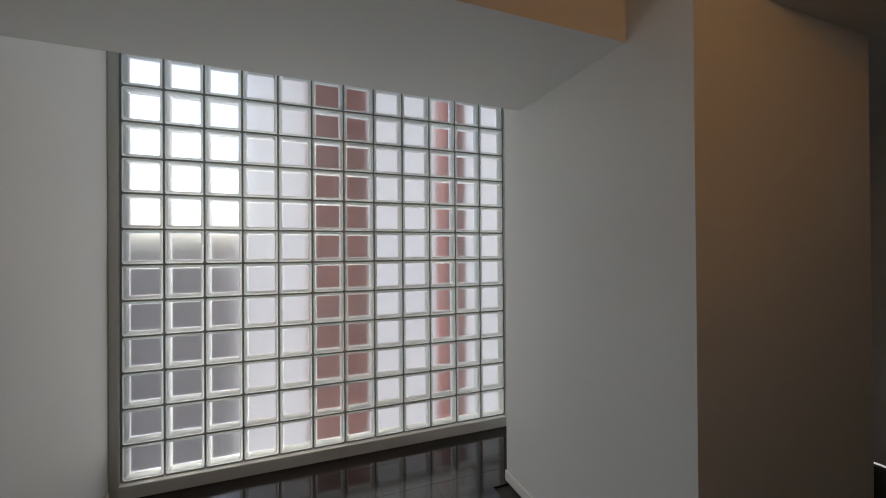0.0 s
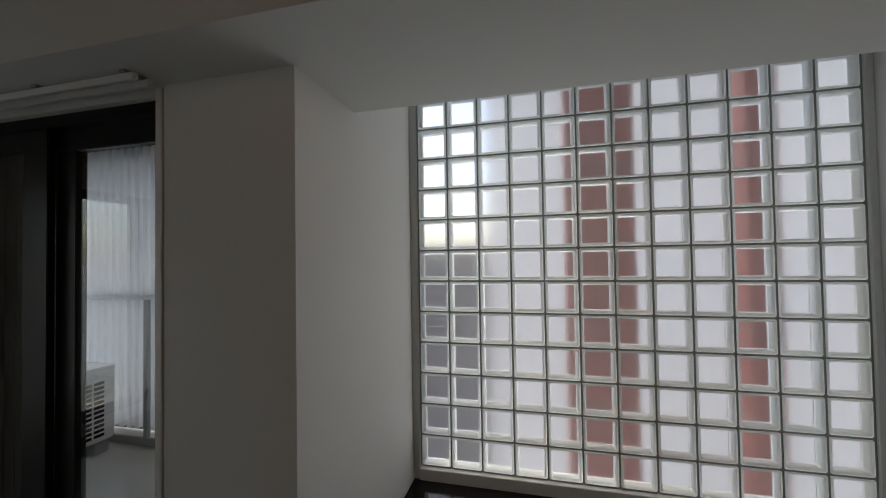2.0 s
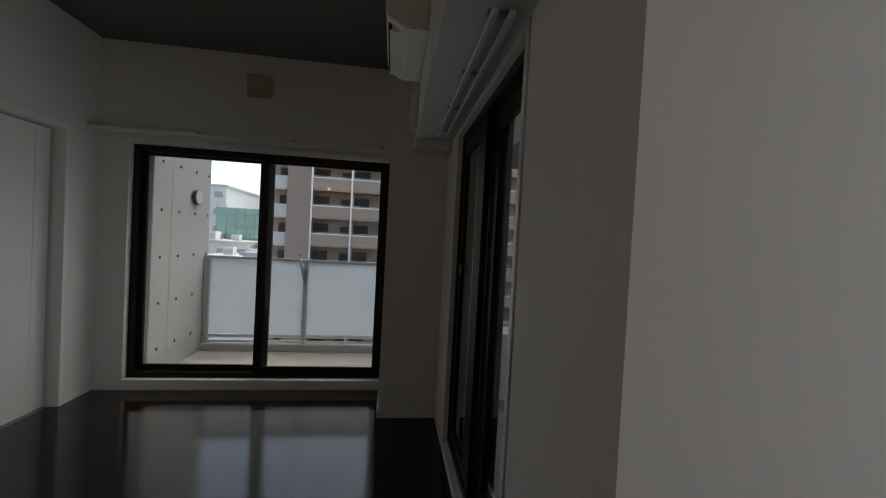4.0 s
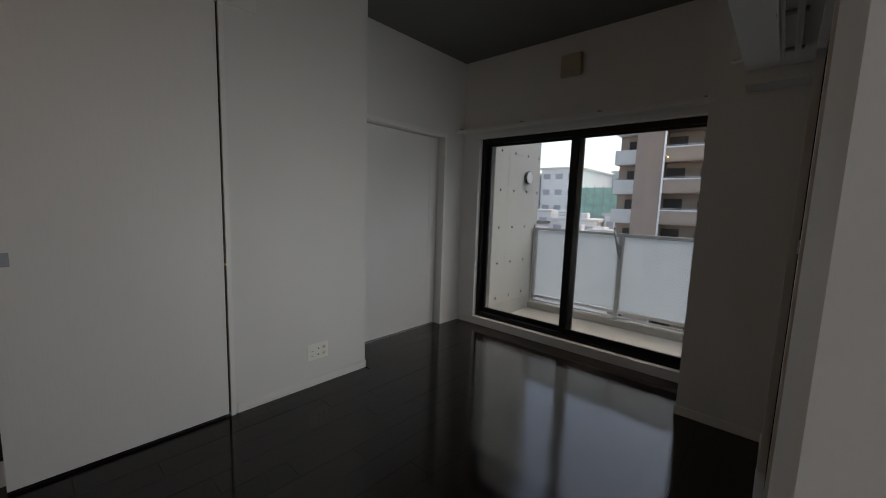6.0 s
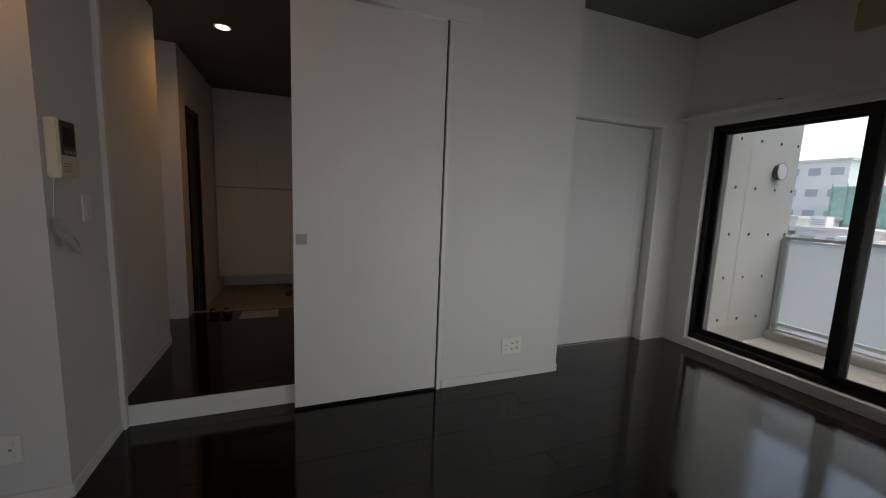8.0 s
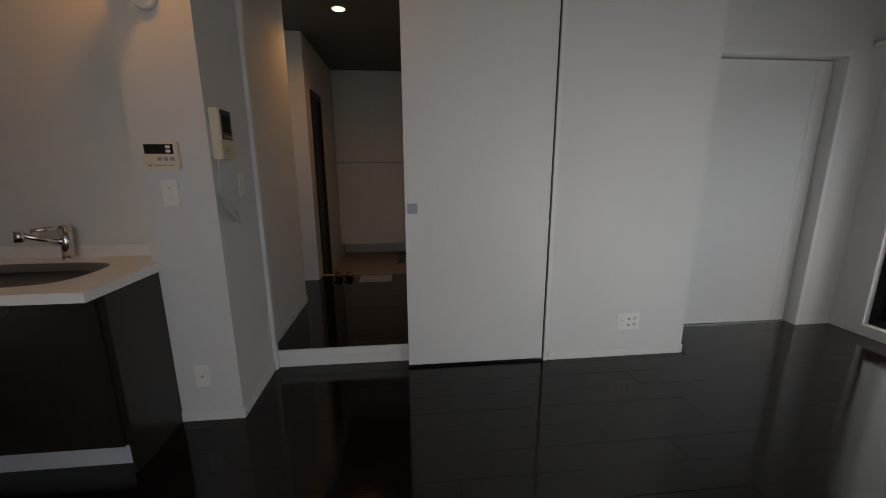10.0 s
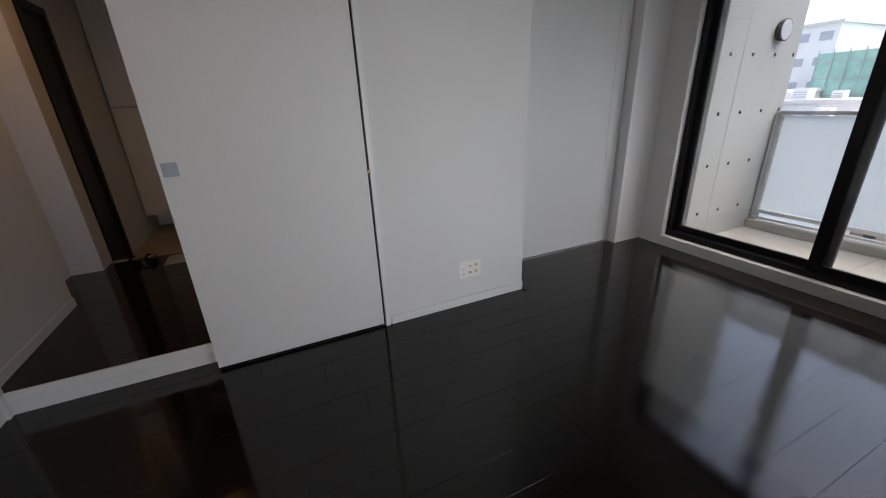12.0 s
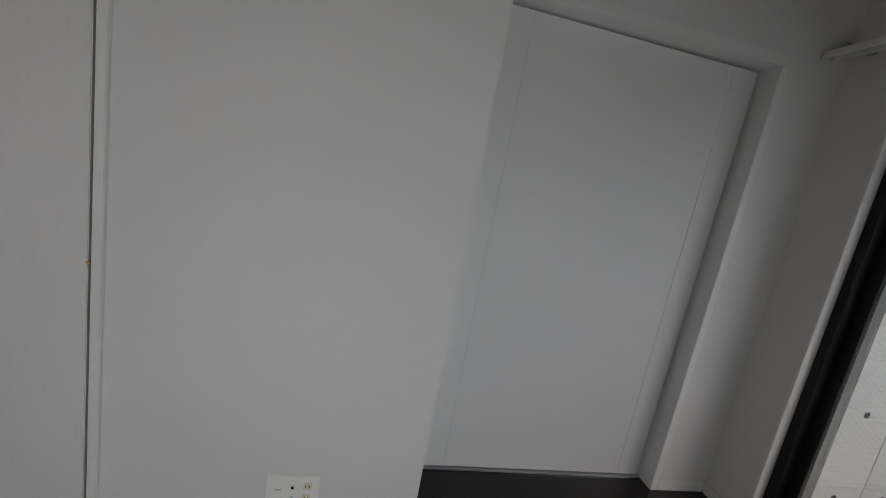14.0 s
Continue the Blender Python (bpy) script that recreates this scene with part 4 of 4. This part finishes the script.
def apartment():
    a = root("apartment_building", (0, 45, -15), "tan tiled apartment block with stacked balconies", "building")
    X0, X1, Y = -11.9, 20.0, 40.0
    S, Z = 2.83, 1.45
    ks = range(-5, 5)
    block("wall", (X0 + 1.9, X1, Y + 1.6, Y + 14, -15, Z + 5 * S), TAN, a)
    block("pier", (-9.9, -7.6, Y - 0.1, Y + 1.7, -15, Z + 5 * S), TAN, a, 0.03)
    block("pier", (0.6, 2.6, Y - 0.1, Y + 1.7, -15, Z + 5 * S), TAN, a, 0.03)
    block("side_wing", (X0 + 1.3, X0 + 1.9, Y + 2.4, Y + 14, -15, Z + 5 * S), PALE, a)
    for k in ks:
        z = Z + S * k
        for xa, xb in ((-7.6, 0.6), (2.6, X1)):
            b = block("balcony", (xa, xb, Y - 0.05, Y + 0.10, z - 1.15, z - 0.06), BEIGE, a)
            block("coping", (xa, xb, Y - 0.10, Y + 0.16, z - 0.06, z + 0.06), FARWHITE, b)
            block("slab_edge", (xa, xb, Y + 0.0, Y + 1.65, z - 1.30, z - 1.15), TAN, b)
            block("hand_rail", (xa, xb, Y - 0.02, Y + 0.04, z + 0.14, z + 0.19), GREYMETAL, b)
            n = max(1, int((xb - xa) / 4.1))
            for i in range(n):
                wx = xa + (i + 0.5) * (xb - xa) / n
                # Window colour includes the shade under the balcony slab above.
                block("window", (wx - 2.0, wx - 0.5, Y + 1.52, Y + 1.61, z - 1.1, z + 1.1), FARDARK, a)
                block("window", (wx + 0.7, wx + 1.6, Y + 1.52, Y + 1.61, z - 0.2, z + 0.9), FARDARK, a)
                block("partition", (wx + 1.95, wx + 2.05, Y + 0.12, Y + 1.6, z - 1.1, z + 1.4), PALE, b)
        c = block("corner_balcony", (X0, -9.95, Y + 0.3, Y + 0.4, z - 1.15, z + 0.0), PALE, a)
        block("slab_edge", (X0, -9.95, Y + 0.35, Y + 2.4, z - 1.36, z - 1.15), PALE, c)
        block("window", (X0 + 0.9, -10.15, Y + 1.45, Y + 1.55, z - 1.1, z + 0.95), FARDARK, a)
    block("corner_wall", (X0 + 0.1, -9.9, Y + 1.55, Y + 2.4, -15, Z + 5 * S), TAN, a)
    for x in (-7.5, -3.6, 0.5, 2.75):
        tube("downpipe", (x, Y - 0.15, -15), (x, Y - 0.15, Z + 5 * S), 0.09, FARWHITE, a, seg=10)
    block("roof", (X0, X1, Y - 0.2, Y + 14, Z + 5 * S, Z + 5 * S + 0.6), PALE, a)


def far_house(name, label, x0, x1, y0, y1, z0, z1, mat, rows, cols, mat2=None):
    b = root(name, ((x0 + x1) / 2, y0, -15), label, "building")
    block("wall", (x0, x1, y0, y1, -15, z1), mat, b)
    block("roof", (x0 - 0.3, x1 + 0.3, y0 - 0.3, y1, z1, z1 + 0.4), mat2 or PALE, b)
    for r in range(rows):
        for c in range(cols):
            w = (x1 - x0) / cols
            cx, cz = x0 + (c + 0.5) * w, z0 + (r + 0.55) * (z1 - z0) / rows
            block("window", (cx - w * 0.28, cx + w * 0.28, y0 - 0.06, y0 + 0.02, cz - 0.55, cz + 0.55), FARGREY, b)


def roof_unit(x, y, z, w, h):
    u = root("roof_unit", (x, y, z), "pale boxed plant unit on a flat town roof", "roof unit", "roof plant")
    block("case", (x - w / 2, x + w / 2, y - w / 2, y + w / 2, z, z + h), FARWHITE, u, 0.03)
    block("louvre", [(x - w * 0.4, x + w * 0.4, y - w / 2 - 0.03, y - w / 2, z + h * (0.2 + 0.2 * k), z + h * (0.3 + 0.2 * k)) for k in range(3)], FARGREY, u)


apartment()
far_house("house", "narrow white town house with a parapet", -19.2, -15.6, 60, 66, -9, 0.4, FARWHITE, 3, 2)
far_house("house", "cream town house with dark windows", -16.4, -13.6, 47, 49.8, -10, -1.5, FARPALE, 3, 2)
far_house("house", "low grey-roofed town house", -31.5, -27.3, 54, 58, -10, -1.2, FARWHITE, 3, 3, FARSLATE)
for ux, uy, uz, uw, uh in ((-25.5, 60, -0.2, 1.6, 1.3), (-22.5, 61, -0.2, 1.1, 0.9), (-19.8, 52, -1.8, 1.2, 1.0), (-16.9, 52.5, -1.8, 1.5, 0.8), (-33.5, 63, 1.0, 1.8, 1.4), (-30, 56, -0.8, 1.0, 0.9)):
    roof_unit(ux, uy, uz, uw, uh)
far_house("office_building", "white far office building with window rows", -38, -30, 75, 95, -10, 9.2, FARWHITE, 6, 3)
far_house("office_building", "blue-grey far office block", -44, -38.2, 74, 95, -10, 8.0, FARGREY, 5, 2)
far_house("warehouse", "long pale far building behind the netting", -30, -10, 95, 110, -10, 10.0, PALE, 5, 6)
far_house("house", "low white town house with flat roof", -27, -19.5, 58, 66, -9, -0.6, FARWHITE, 3, 3)
far_house("house", "low white town house behind the railing", -22, -13.5, 50, 57, -10, -2.2, FARWHITE, 3, 4)
far_house("house", "pale low town building", -36, -28, 60, 70, -9, 0.6, FARWHITE, 3, 3)
# Pale backdrop added so the glass blocks look out on white, not horizon.
far_house("pale_backdrop", "pale wall added beyond the glass blocks to whiten their view", 14, 26, -16, 2.1, -10, 9, FARPALE, 1, 1)
far_house("office_building", "grey far building seen through the glass blocks", 20, 32, 3.6, 40, -10, 1.8, FARSLATE, 4, 5)


def netted():
    n = root("scaffolded_building", (-24, 70, -15), "building wrapped in green scaffold netting", "building")
    block("net", (-29.5, -18.5, 70, 82, -15, 5.2), NET, n)
    for k in range(6):
        block("scaffold_tube", (-29.5, -18.5, 69.85, 69.95, -6 + 2 * k, -5.9 + 2 * k), GREYMETAL, n)
    for k in range(8):
        x = -29.4 + k * 1.55
        block("pole", (x, x + 0.1, 69.83, 69.93, -15, 5.6), GREYMETAL, n)


netted()


# ---- floor boards ----
def boards():
    w, length = 0.15, 0.90
    rng = random.Random(4)
    cache = {}

    def lay(x0, x1, y0, y1, z, parent, keep):
        col, x = 0, x0
        while x < x1 - 0.004:
            wx = min(w, x1 - x)
            y = y0 - (0.45 * (col % 2) + 0.15 * (col % 3))
            while y < y1:
                a, b = max(y, y0), min(y + length, y1)
                y += length
                if b - a < 0.02 or not keep(x + wx / 2, (a + b) / 2):
                    continue
                key = (round(wx, 3), round(b - a, 3))
                if key not in cache:
                    bm = bmesh.new()
                    g = 0.0005
                    lx, ly, c = wx, b - a, 0.0003
                    low = [bm.verts.new(v) for v in ((g, g, -0.011), (lx - g, g, -0.011), (lx - g, ly - g, -0.011), (g, ly - g, -0.011))]
                    md = [bm.verts.new(v) for v in ((g, g, -c), (lx - g, g, -c), (lx - g, ly - g, -c), (g, ly - g, -c))]
                    tp = [bm.verts.new(v) for v in ((g + c, g + c, 0), (lx - g - c, g + c, 0), (lx - g - c, ly - g - c, 0), (g + c, ly - g - c, 0))]
                    for r, s in ((low, md), (md, tp)):
                        for i in range(4):
                            bm.faces.new((r[i], r[(i + 1) % 4], s[(i + 1) % 4], s[i]))
                    bm.faces.new(tp)
                    me = bpy.data.meshes.new("floor_board")
                    bm.to_mesh(me)
                    bm.free()
                    me.materials.append(WOOD)
                    cache[key] = me
                ob = new("floor_board", cache[key])
                ob.parent = parent
                ob.location = (x, a, z)
                ob.rotation_euler = (rng.uniform(-0.0012, 0.0012), rng.uniform(-0.002, 0.002), 0)
            x += w
            col += 1

    lay(-1.90, -1.30, 2.43, 4.005, 0, floor, lambda x, y: True)
    lay(-1.30, 1.10, -2.0, 4.005, 0, floor, lambda x, y: not (x > 0.665 and y > 3.55) and not (x > 0.585 and y < -0.955))
    lay(-1.45, -1.30, -0.37, 2.42, 0, floor, lambda x, y: True)
    lay(1.10, 2.33, -1.3, 1.15, 0, floor, lambda x, y: not (x < 1.73 and y < -0.955))
    hall = bpy.data.objects["hall_floor"]
    lay(-3.20, -1.452, -0.64, 1.0, HALL, hall, lambda x, y: y > -0.9)


boards()
